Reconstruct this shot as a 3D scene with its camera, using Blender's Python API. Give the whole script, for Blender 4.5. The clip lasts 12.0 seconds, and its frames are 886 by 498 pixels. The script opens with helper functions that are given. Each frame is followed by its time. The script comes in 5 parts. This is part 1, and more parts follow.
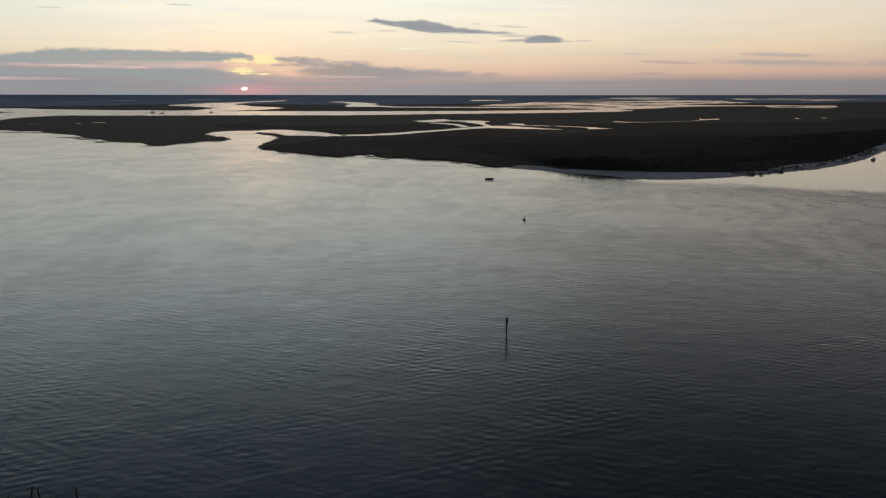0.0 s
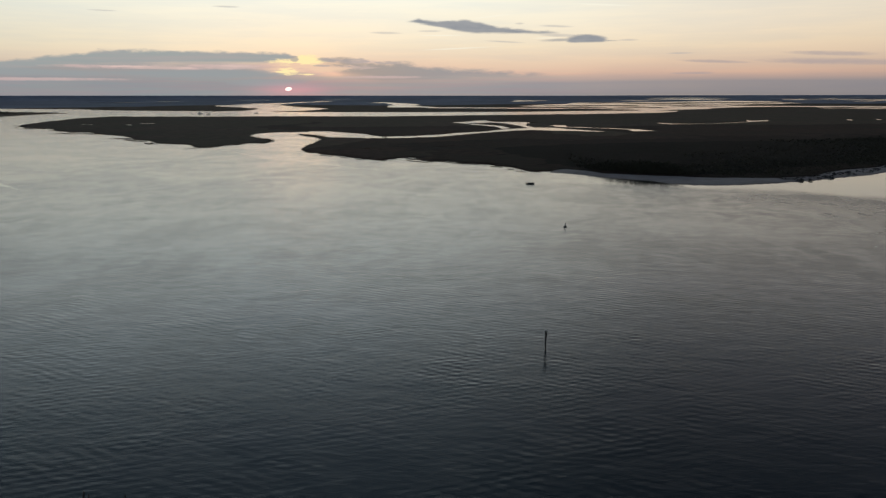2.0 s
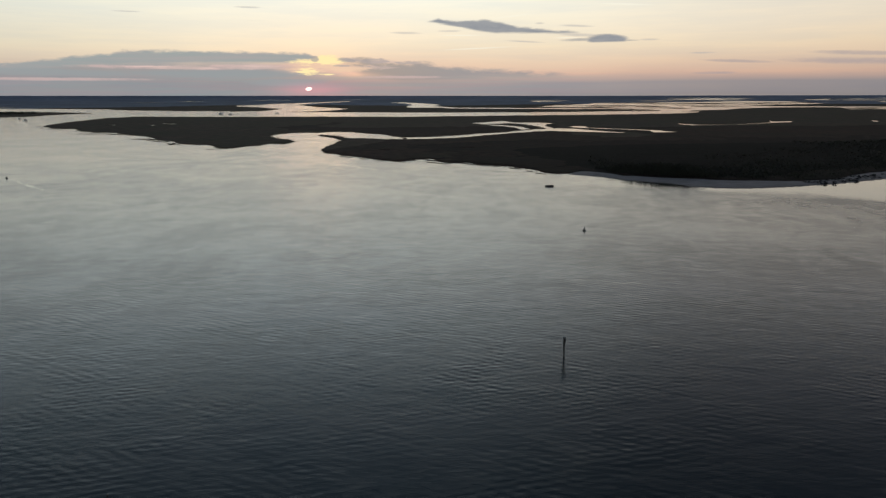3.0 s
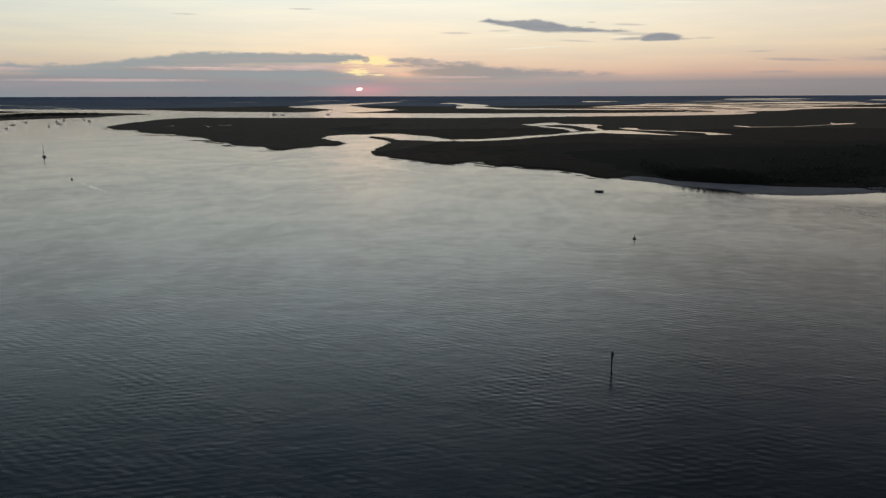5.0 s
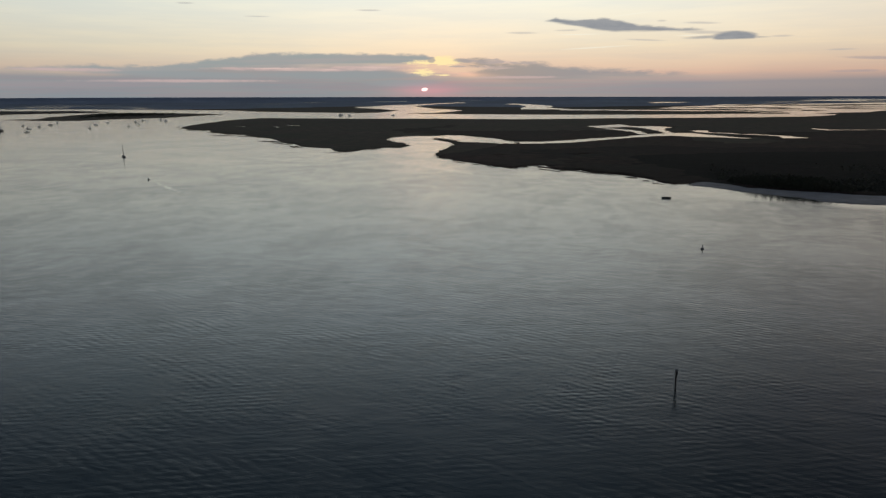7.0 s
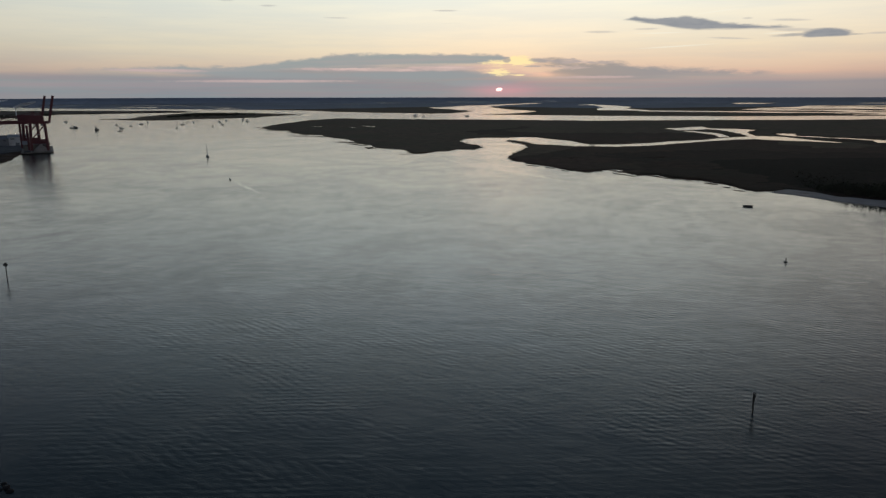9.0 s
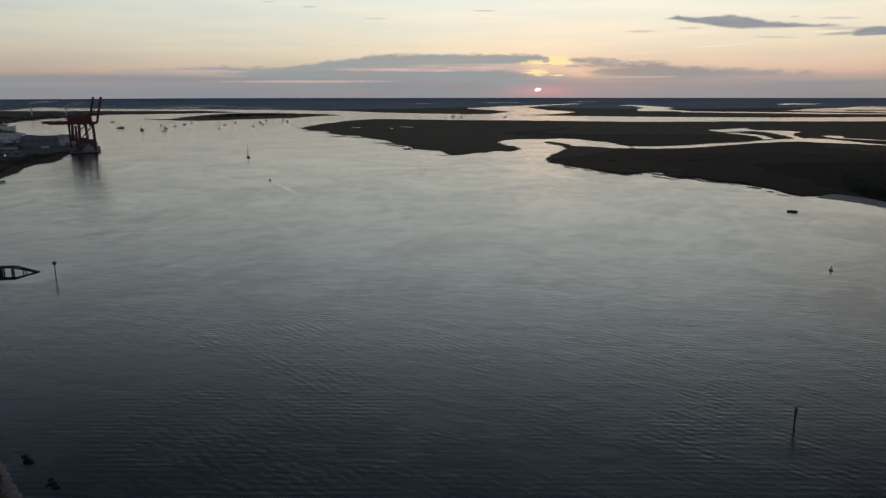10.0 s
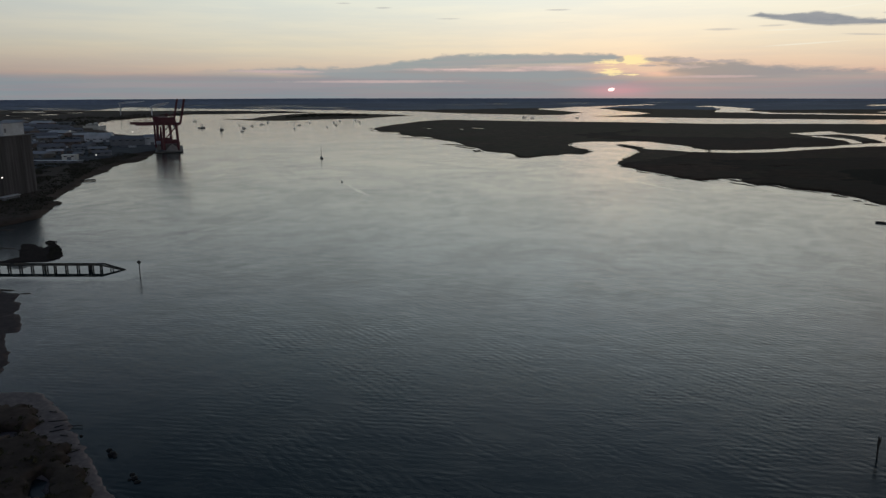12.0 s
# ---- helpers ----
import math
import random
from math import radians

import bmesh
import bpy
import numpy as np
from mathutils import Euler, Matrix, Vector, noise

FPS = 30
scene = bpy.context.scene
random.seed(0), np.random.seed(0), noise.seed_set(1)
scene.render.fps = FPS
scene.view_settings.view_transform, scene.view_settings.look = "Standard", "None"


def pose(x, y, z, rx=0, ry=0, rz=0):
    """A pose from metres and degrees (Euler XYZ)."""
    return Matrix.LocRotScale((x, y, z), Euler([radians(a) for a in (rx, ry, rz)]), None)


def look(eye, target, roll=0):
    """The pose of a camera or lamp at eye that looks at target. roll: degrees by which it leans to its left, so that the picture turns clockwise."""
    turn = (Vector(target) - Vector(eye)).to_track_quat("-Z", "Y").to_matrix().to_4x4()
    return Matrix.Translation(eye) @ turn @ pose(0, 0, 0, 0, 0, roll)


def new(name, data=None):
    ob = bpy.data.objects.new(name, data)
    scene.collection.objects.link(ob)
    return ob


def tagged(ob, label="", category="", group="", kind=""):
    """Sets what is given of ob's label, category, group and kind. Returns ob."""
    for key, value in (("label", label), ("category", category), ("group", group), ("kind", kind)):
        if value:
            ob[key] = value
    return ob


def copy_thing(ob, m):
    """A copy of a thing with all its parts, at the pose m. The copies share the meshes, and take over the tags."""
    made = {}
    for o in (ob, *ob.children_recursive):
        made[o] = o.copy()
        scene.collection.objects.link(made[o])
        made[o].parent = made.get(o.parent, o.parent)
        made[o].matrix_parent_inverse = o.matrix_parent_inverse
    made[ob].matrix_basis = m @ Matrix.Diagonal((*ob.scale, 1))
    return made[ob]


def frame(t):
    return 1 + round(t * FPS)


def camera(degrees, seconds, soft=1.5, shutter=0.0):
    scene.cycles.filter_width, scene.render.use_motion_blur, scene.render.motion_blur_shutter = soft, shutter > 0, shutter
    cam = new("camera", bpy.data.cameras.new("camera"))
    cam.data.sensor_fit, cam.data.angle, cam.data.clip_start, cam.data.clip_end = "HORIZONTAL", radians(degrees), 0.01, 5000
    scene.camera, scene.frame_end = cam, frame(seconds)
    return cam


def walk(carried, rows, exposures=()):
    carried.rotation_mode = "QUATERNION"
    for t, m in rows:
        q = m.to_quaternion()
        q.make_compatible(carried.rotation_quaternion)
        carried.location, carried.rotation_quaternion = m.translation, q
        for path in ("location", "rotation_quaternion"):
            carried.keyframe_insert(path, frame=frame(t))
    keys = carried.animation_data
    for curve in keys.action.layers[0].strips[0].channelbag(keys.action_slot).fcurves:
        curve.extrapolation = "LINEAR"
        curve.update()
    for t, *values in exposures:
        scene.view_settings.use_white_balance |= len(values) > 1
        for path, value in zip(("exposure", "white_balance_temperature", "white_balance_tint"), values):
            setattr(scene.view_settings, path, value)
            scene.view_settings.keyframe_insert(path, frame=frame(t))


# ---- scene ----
# ---- camera: a drone that climbs where it hovers and turns to its left ----
cam = camera(64.2, 12.0, soft=1.35)
# seconds, x, y, height, heading, pitch, lean to the right
PATH = [
    (0, 0.00, 0.00, 55.00, 0.00, -12.40, 0.12),
    (0.5, 0.01, -0.02, 55.67, 0.91, -12.41, 0.15),
    (1, 0.02, -0.03, 56.36, 1.76, -12.40, 0.17),
    (1.5, 0.00, -0.05, 57.08, 2.53, -12.39, 0.19),
    (2, 0.01, -0.10, 57.81, 3.31, -12.39, 0.20),
    (2.5, -0.01, -0.19, 58.51, 4.08, -12.39, 0.21),
    (3, -0.04, -0.28, 59.21, 4.85, -12.39, 0.20),
    (5, -0.14, -0.97, 62.12, 8.79, -12.37, 0.29),
    (5.5, -0.16, -0.89, 62.78, 10.07, -12.35, 0.30),
    (6, -0.15, -0.78, 63.41, 11.38, -12.35, 0.30),
    (6.5, -0.15, -0.63, 64.03, 12.65, -12.34, 0.30),
    (7, -0.13, -0.46, 64.66, 13.92, -12.33, 0.31),
    (9, -0.11, 0.15, 67.14, 19.81, -12.30, 0.28),
    (9.5, -0.09, 0.19, 67.85, 21.32, -12.28, 0.27),
    (10, -0.07, 0.22, 68.55, 22.83, -12.27, 0.27),
    (10.5, -0.03, 0.22, 69.24, 24.35, -12.26, 0.27),
    (11, -0.02, 0.18, 69.93, 25.74, -12.25, 0.26),
    (11.5, -0.03, 0.15, 70.62, 27.08, -12.25, 0.26),
    (12, -0.04, 0.12, 71.34, 28.45, -12.25, 0.25),
]
walk(cam, [(t, pose(x, y, z, 90 + pitch, 0, yaw) @ pose(0, 0, 0, 0, 0, -lean)) for t, x, y, z, yaw, pitch, lean in PATH],
     exposures=[(0.0, 0.0), (3.0, 0.0), (5.0, -0.05), (12.0, -0.06)])

# ---- sky and sun ----
SUN_AZ, SUN_EL = 15.3, 0.45          # degrees to the left of +y, degrees above the horizon

world = bpy.data.worlds.new("dusk_sky")
scene.world = world
world.use_nodes = True
wt = world.node_tree
wt.nodes.clear()


def wnode(kind):
    return wt.nodes.new(kind)


def wput(socket, value):
    if isinstance(value, (int, float)):
        socket.default_value = value
    elif isinstance(value, tuple):
        socket.default_value = value if len(value) == len(socket.default_value) else (*value, 1.0)
    else:
        wt.links.new(value, socket)


def wmath(op, a, b=0.0, c=0.0):
    n = wnode("ShaderNodeMath")
    n.operation = op
    for socket, value in zip(n.inputs, (a, b, c)):
        wput(socket, value)
    return n.outputs[0]


def wmix(fac, a, b, mode="MIX"):
    n = wnode("ShaderNodeMix")
    n.data_type, n.blend_type = "RGBA", mode
    wput(n.inputs[0], fac), wput(n.inputs[6], a), wput(n.inputs[7], b)
    return n.outputs[2]


def wsmooth(x, lo, hi):
    n = wnode("ShaderNodeMapRange")
    n.interpolation_type = "SMOOTHSTEP"
    wput(n.inputs[0], x)
    n.inputs[1].default_value, n.inputs[2].default_value = lo, hi
    return n.outputs[0]


def wramp(fac, stops):
    n = wnode("ShaderNodeValToRGB")
    ramp = n.color_ramp
    for i, (place, colour) in enumerate(stops):
        stop = ramp.elements[i] if i < 2 else ramp.elements.new(place)
        stop.position, stop.color = place, (*colour, 1)
    wput(n.inputs[0], fac)
    return n.outputs[0]


def wnoise(az_scale, el_scale, detail, seed):
    c = wnode("ShaderNodeCombineXYZ")
    wput(c.inputs[0], wmath("MULTIPLY", AZ, az_scale))
    wput(c.inputs[1], wmath("MULTIPLY", EL, el_scale))
    c.inputs[2].default_value = seed
    n = wnode("ShaderNodeTexNoise")
    n.inputs["Scale"].default_value, n.inputs["Detail"].default_value = 1.0, detail
    n.inputs["Roughness"].default_value = 0.6
    wt.links.new(c.outputs[0], n.inputs["Vector"])
    return wmath("SUBTRACT", n.outputs[0], 0.5)


coord = wnode("ShaderNodeTexCoord")
split = wnode("ShaderNodeSeparateXYZ")
wt.links.new(coord.outputs["Generated"], split.inputs[0])
AZ = wmath("MULTIPLY", wmath("ARCTAN2", wmath("MULTIPLY", split.outputs[0], -1.0), split.outputs[1]), 57.2958)
EL = wmath("MULTIPLY", wmath("ARCSINE", split.outputs[2]), 57.2958)

# clear dusk air: grey-violet haze at the horizon, peach, cream, then pale blue-grey overhead
sky_fac = wmath("POWER", wmath("DIVIDE", wmath("MAXIMUM", wmath("ADD", EL, wmath("MULTIPLY", wnoise(0.03, 0.25, 2, 3.0), 0.8)), 0.0), 90.0), 0.5)


def up(el):
    return (el / 90.0) ** 0.5


base = wramp(sky_fac, [
    (0.0, (0.265, 0.28, 0.305)), (up(0.8), (0.290, 0.305, 0.337)), (up(1.1), (0.46, 0.385, 0.362)), (up(1.5), (0.625, 0.475, 0.395)), (up(2.4), (0.700, 0.590, 0.475)),
    (up(3.6), (0.808, 0.740, 0.582)), (up(5.0), (0.848, 0.820, 0.683)), (up(7.0), (0.878, 0.905, 0.80)), (up(11.0), (1.085, 1.175, 1.12)), (up(14.5), (1.125, 1.265, 1.29)),
    (up(19.0), (0.82, 0.95, 1.01)), (up(24.0), (0.312, 0.405, 0.485)), (up(30.0), (0.136, 0.197, 0.260)), (up(45.0), (0.15, 0.215, 0.30)), (1.0, (0.11, 0.15, 0.215))])
away = wmath("ABSOLUTE", wmath("SUBTRACT", AZ, 8.0))
side = wramp(wmath("DIVIDE", away, 180.0), [
    (0.0, (1.0, 1.0, 1.0)), (0.08, (0.99, 0.985, 0.98)), (0.20, (0.85, 0.85, 0.86)), (0.29, (0.70, 0.70, 0.73)), (0.42, (0.56, 0.58, 0.63)), (0.60, (0.70, 0.74, 0.83)), (1.0, (0.70, 0.76, 0.88))])
sky = wmix(1.0, base, side, "MULTIPLY")
sky = wmix(wsmooth(AZ, 9.0, -23.0), sky, wmix(1.0, sky, (1.08, 0.98, 0.93), "MULTIPLY"))      # the north side is peachier
sky = wmix(wsmooth(AZ, 5.0, 20.0), sky, wmix(1.0, sky, (0.968, 0.995, 1.012), "MULTIPLY"))
sky = wmix(wmath("MULTIPLY", wsmooth(AZ, 24.0, 48.0), wsmooth(EL, 14.0, 22.0)), sky, wmix(1.0, sky, (0.93, 1.0, 1.01), "MULTIPLY"))
# higher up the light draws in round the sunset
beside = wmath("SUBTRACT", AZ, 13.0)
beside = wmath("MAXIMUM", wmath("MULTIPLY", beside, 0.80), wmath("MULTIPLY", beside, -1.18))
aloft = wramp(wmath("DIVIDE", beside, 90.0), [(0.0, (1.0, 1.0, 1.0)), (0.15, (0.90, 0.90, 0.90)), (0.256, (0.66, 0.66, 0.67)), (0.36, (0.43, 0.43, 0.46)), (0.6, (0.27, 0.27, 0.31)), (1.0, (0.32, 0.33, 0.36))])
sky = wmix(wsmooth(EL, 4.0, 18.0), sky, wmix(1.0, sky, aloft, "MULTIPLY"))
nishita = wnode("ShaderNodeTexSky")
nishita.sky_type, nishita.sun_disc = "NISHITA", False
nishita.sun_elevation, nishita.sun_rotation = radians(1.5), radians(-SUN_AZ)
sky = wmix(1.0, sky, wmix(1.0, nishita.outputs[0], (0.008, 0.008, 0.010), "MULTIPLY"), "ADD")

# low haze bank, thicker towards the south and deepest under the sunset cloud
deep = wmath("MULTIPLY", wsmooth(AZ, 11.5, 17.0), wmath("SUBTRACT", 1.0, wsmooth(AZ, 29.0, 40.0)))
haze_top = wmath("SUBTRACT", wmath("ADD", EL, wmath("MULTIPLY", wnoise(0.16, 1.4, 4, 9.0), 0.5)), wmath("ADD", wmath("MULTIPLY", deep, 0.9), wmath("MULTIPLY", wsmooth(AZ, 30.0, 42.0), 0.25)))
haze = wmath("MULTIPLY", wmath("SUBTRACT", 1.0, wsmooth(haze_top, 1.05, 1.65)), wmath("ADD", wmath("MULTIPLY", wsmooth(AZ, -12.0, 6.0), 0.55), wmath("MULTIPLY", wsmooth(AZ, 8.0, 20.0), 0.45)))
sky = wmix(wmath("MULTIPLY", haze, 0.85), sky, (0.286, 0.298, 0.318))

# faint veils that warm and cool the clear air in bands
veil = wsmooth(wnoise(0.09, 1.1, 5, 12.0), -0.18, 0.18)
sky = wmix(veil, wmix(1.0, sky, (0.955, 0.965, 0.985), "MULTIPLY"), wmix(1.0, sky, (1.045, 1.022, 0.99), "MULTIPLY"))
billow = wnoise(0.75, 2.4, 6, 1.7)
shred = wnoise(0.22, 3.6, 5, 6.1)
wisp = wnoise(1.5, 7.5, 6, 4.4)
ROUGHNESS = wmath("ADD", wmath("ADD", wmath("MULTIPLY", billow, 0.6), wmath("MULTIPLY", shred, 0.8)), wmath("MULTIPLY", wisp, 0.7))


RAGGED = wmath("ADD", wmath("ADD", wnoise(0.50, 2.4, 6, 2.3), wnoise(0.20, 5.0, 5, 6.8)), wmath("MULTIPLY", wnoise(1.3, 8.0, 5, 4.9), 1.1))


def cloud(az, el, wide, tall, slope=0.0, billowing=1.0, rough=None):
    """How deep inside a flat, ragged lens of cloud a direction lies."""
    da = wmath("SUBTRACT", AZ, az)
    de = wmath("SUBTRACT", wmath("SUBTRACT", EL, el), wmath("MULTIPLY", da, slope))
    a, e = wmath("DIVIDE", da, wide), wmath("DIVIDE", de, tall)
    r = wmath("SUBTRACT", 1.0, wmath("ADD", wmath("MULTIPLY", a, a), wmath("MULTIPLY", e, e)))
    return wmath("ADD", r, wmath("MULTIPLY", rough or ROUGHNESS, 2.0 * billowing))


def cover(shapes):
    total = None
    for shape in shapes:
        total = cloud(*shape) if total is None else wmath("MAXIMUM", total, cloud(*shape))
    return total


def profile(stops):
    """A height in degrees that follows the bearing, from (bearing, height) pairs."""
    lo, hi = stops[0][0], stops[-1][0]
    fac = wmath("DIVIDE", wmath("SUBTRACT", AZ, lo), hi - lo)
    return wmath("MULTIPLY", wramp(fac, [((a - lo) / (hi - lo), (e / 8.0,) * 3) for a, e in stops]), 8.0)


def layer(top, bottom, bumps, frays, crisp, melt):
    """A cloud between two profiles: bumpy and crisp above, fraying away below."""
    over = wmath("SUBTRACT", wmath("ADD", profile(top), wmath("MULTIPLY", wmath("ADD", billow, wmath("MULTIPLY", wisp, 0.45)), bumps)), EL)
    under = wmath("ADD", wmath("SUBTRACT", EL, profile(bottom)), wmath("MULTIPLY", shred, frays))
    return wmath("MULTIPLY", wsmooth(over, 0.0, crisp), wsmooth(under, 0.0, melt))


# the low air is laid in sheets, teal-grey and mauve
sheet = wsmooth(wnoise(0.11, 3.4, 5, 21.0), -0.16, 0.16)
sheeted = wmath("MULTIPLY", wsmooth(AZ, -14.0, 2.0), wmath("SUBTRACT", 1.0, wsmooth(EL, 1.2, 2.3)))
sky = wmix(sheeted, sky, wmix(sheet, wmix(1.0, sky, (1.055, 0.99, 0.995), "MULTIPLY"), wmix(1.0, sky, (0.945, 1.03, 1.035), "MULTIPLY")))
# peach light behind the broken cloud over the sun
peach = wsmooth(cloud(14.2, 2.05, 4.6, 0.85, 0.0, 0.3), 0.0, 1.0)
sky = wmix(wmath("MULTIPLY", peach, 0.88), sky, (0.78, 0.53, 0.42))
# the long grey bank, south and north of the sun, with the lit seams between its sheets
south = layer([(13.4, 2.2), (14.4, 2.82), (15.3, 3.12), (16.8, 3.20), (19.8, 3.27), (24.4, 3.24), (28.4, 3.26), (29.4, 2.94), (31.7, 2.76), (33.0, 2.52), (35.4, 2.30), (40.0, 2.28), (46.0, 2.05), (50.0, 1.7)],
              [(13.4, 2.4), (15.6, 2.32), (17.5, 2.12), (23.0, 2.02), (31.0, 1.85), (36.0, 1.35), (44.0, 1.6), (50.0, 1.7)], 0.60, 0.45, 0.30, 0.40)
sky = wmix(wmath("MULTIPLY", south, 0.93), sky, wmix(sheet, (0.368, 0.362, 0.366), (0.315, 0.358, 0.362)))
lower = cover([(21.5, 1.52, 7.5, 0.34, 0.0, 0.6), (33.0, 1.55, 6.0, 0.26, 0.02, 0.6), (17.0, 0.9, 3.0, 0.3, 0.0, 0.5)])
sky = wmix(wmath("MULTIPLY", wsmooth(lower, -0.5, 0.9), 0.85), sky, (0.318, 0.345, 0.356))
north = layer([(-5.8, 1.35), (-4.8, 1.58), (-3.4, 1.82), (2.2, 2.10), (3.6, 2.32), (4.4, 2.22), (5.6, 2.46), (7.0, 2.62), (9.8, 2.68), (11.3, 2.88), (12.4, 2.80), (13.6, 2.1)],
              [(-5.8, 1.1), (-3.4, 0.9), (1.0, 0.75), (4.4, 0.6), (8.0, 0.55), (11.0, 1.1), (12.6, 1.9), (13.6, 2.1)], 0.95, 0.45, 0.50, 0.90)
sky = wmix(wmath("MULTIPLY", north, 0.88), sky, wmix(wsmooth(AZ, 2.0, 11.0), (0.305, 0.305, 0.318), (0.35, 0.312, 0.288)))
seams = wsmooth(cover([(33.5, 1.10, 7.8, 0.13, 0.0, 0.8), (28.0, 1.98, 4.0, 0.16, 0.01, 1.3), (22.6, 1.90, 1.6, 0.13, 0.0, 1.2), (19.5, 2.06, 3.4, 0.20, -0.01, 1.3), (41.0, 1.86, 4.0, 0.14, 0.01, 1.1), (8.0, 1.30, 3.5, 0.12, 0.0, 0.9)]), -0.3, 1.2)
sky = wmix(wmath("MULTIPLY", seams, 0.70), sky, (0.66, 0.48, 0.455))
lit = wsmooth(cover([(27.3, 2.02, 2.2, 0.07, 0.0, 1.0), (22.6, 1.94, 0.9, 0.06, 0.0, 0.9), (19.0, 2.10, 1.8, 0.08, 0.0, 1.0)]), 0.1, 1.1)
sky = wmix(wmath("MULTIPLY", lit, 0.55), sky, (0.82, 0.62, 0.56))
blush = wsmooth(cover([(44.0, 0.85, 16.0, 0.35, 0.0, 0.3)]), 0.0, 1.0)
sky = wmix(wmath("MULTIPLY", blush, 0.36), sky, (0.40, 0.33, 0.345))
thin = cover([(-25.0, 2.12, 5.2, 0.24, 0.04, 0.7), (-24.6, 2.66, 2.8, 0.17, 0.05, 0.7), (-17.2, 2.27, 2.6, 0.12, 0.05, 0.7), (-33.0, 2.0, 3.5, 0.32), (-15.7, 1.46, 1.6, 0.10, 0.0, 0.7)])
sky = wmix(wmath("MULTIPLY", wsmooth(thin, -0.4, 1.2), 0.60), sky, (0.37, 0.325, 0.345))
# small dark wisps round the high cloud
faint = cover([(7.7, 4.62, 1.25, 0.10, 0.02, 0.5), (4.3, 4.76, 1.0, 0.08, 0.0, 0.5), (-1.6, 3.93, 1.5, 0.07, 0.06, 0.4), (-2.69, 5.27, 0.4, 0.08, 0.0, 0.4), (-5.5, 5.03, 1.3, 0.09, 0.05, 0.5),
               (-10.9, 3.93, 0.8, 0.08, 0.0, 0.5), (-14.7, 2.9, 1.0, 0.07, 0.0, 0.5), (-5.6, 4.38, 1.7, 0.14, 0.05, 0.6), (19.5, 6.35, 1.0, 0.07), (33.0, 6.6, 0.7, 0.07), (36.0, 6.9, 0.6, 0.06), (28.0, 5.8, 0.9, 0.05)])
sky = wmix(wmath("MULTIPLY", wsmooth(faint, -0.5, 1.3), 0.52), sky, (0.43, 0.415, 0.42))
# the high cloud: a tapered slab that slopes down northward, and the lens at its end
slab = layer([(-7.0, 4.42), (-5.4, 4.72), (-4.1, 4.80), (-1.1, 5.14), (0.44, 5.48), (1.5, 5.68), (2.6, 5.62), (3.7, 5.58), (5.2, 5.80), (6.3, 5.45)],
             [(-7.0, 4.46), (-4.5, 4.42), (-2.8, 4.42), (0.65, 4.50), (2.4, 4.74), (4.1, 5.06), (6.3, 5.40)], 0.42, 0.40, 0.24, 0.20)
dome = wmath("MULTIPLY", wsmooth(cloud(-7.8, 3.98, 1.75, 0.46, 0.02, 0.35), -0.05, 0.6), wsmooth(wmath("ADD", EL, wmath("MULTIPLY", shred, 0.15)), 3.74, 3.90))
lens = wmath("MAXIMUM", dome, wmath("MULTIPLY", wsmooth(cover([(-9.0, 3.92, 1.4, 0.07, 0.02, 0.5), (-6.0, 4.02, 1.9, 0.13, -0.02, 0.6)]), -0.2, 1.1), 0.7))
high = wmath("MAXIMUM", slab, lens)
sky = wmix(wmath("MULTIPLY", high, 0.93), sky, wmix(wsmooth(wmath("ADD", billow, shred), -0.25, 0.25), (0.235, 0.258, 0.300), (0.305, 0.318, 0.345)))
streaks = wsmooth(cover([(-0.4, 5.80, 2.2, 0.06, -0.10, 0.4), (3.4, 4.44, 2.2, 0.06, 0.0, 0.4), (2.0, 3.46, 3.6, 0.07, -0.04, 0.4), (-9.0, 6.5, 2.5, 0.10, 0.06, 0.4), (-4.8, 4.18, 1.4, 0.06, 0.0, 0.4)]), 0.0, 1.1)
sky = wmix(wmath("MULTIPLY", streaks, 0.55), sky, (0.98, 0.94, 0.79))

# the sunset's glow, lit cloud edges and the red sun itself
pink = wmath("EXPONENT", wmath("MULTIPLY", wmath("ADD", wmath("POWER", wmath("DIVIDE", wmath("SUBTRACT", AZ, SUN_AZ - 0.3), 2.6), 2.0), wmath("POWER", wmath("DIVIDE", wmath("SUBTRACT", EL, 0.35), 0.50), 2.0)), -1.0))
sky = wmix(1.0, sky, wmix(pink, (0.0, 0.0, 0.0), (0.22, 0.015, 0.035)), "ADD")
rosy = wsmooth(cover([(11.0, 2.02, 2.2, 0.16, 0.0, 1.5, RAGGED), (9.2, 2.46, 1.2, 0.14, 0.0, 1.6, RAGGED), (19.6, 2.06, 2.6, 0.22, 0.0, 1.3, RAGGED), (24.5, 1.98, 2.6, 0.16, 0.0, 1.2, RAGGED)]), -0.5, 1.1)
sky = wmix(wmath("MULTIPLY", rosy, 0.52), sky, (0.70, 0.53, 0.475))
embers = wsmooth(cover([(14.0, 2.25, 2.8, 0.34, 0.0, 1.4, RAGGED), (12.4, 1.95, 2.0, 0.22, 0.0, 1.4, RAGGED), (15.4, 1.85, 1.6, 0.24, 0.0, 1.4, RAGGED)]), -0.7, 1.0)
sky = wmix(wmath("MULTIPLY", embers, 0.72), sky, (0.90, 0.63, 0.43))
gold = wsmooth(cover([(15.7, 2.40, 1.2, 0.22, 0.0, 1.5, RAGGED), (13.75, 2.58, 1.25, 0.36, 0.0, 1.5, RAGGED), (15.3, 1.72, 0.75, 0.26, 0.0, 1.9, RAGGED), (13.9, 1.50, 0.7, 0.08, 0.0, 1.2, RAGGED)]), -0.42, 0.75)
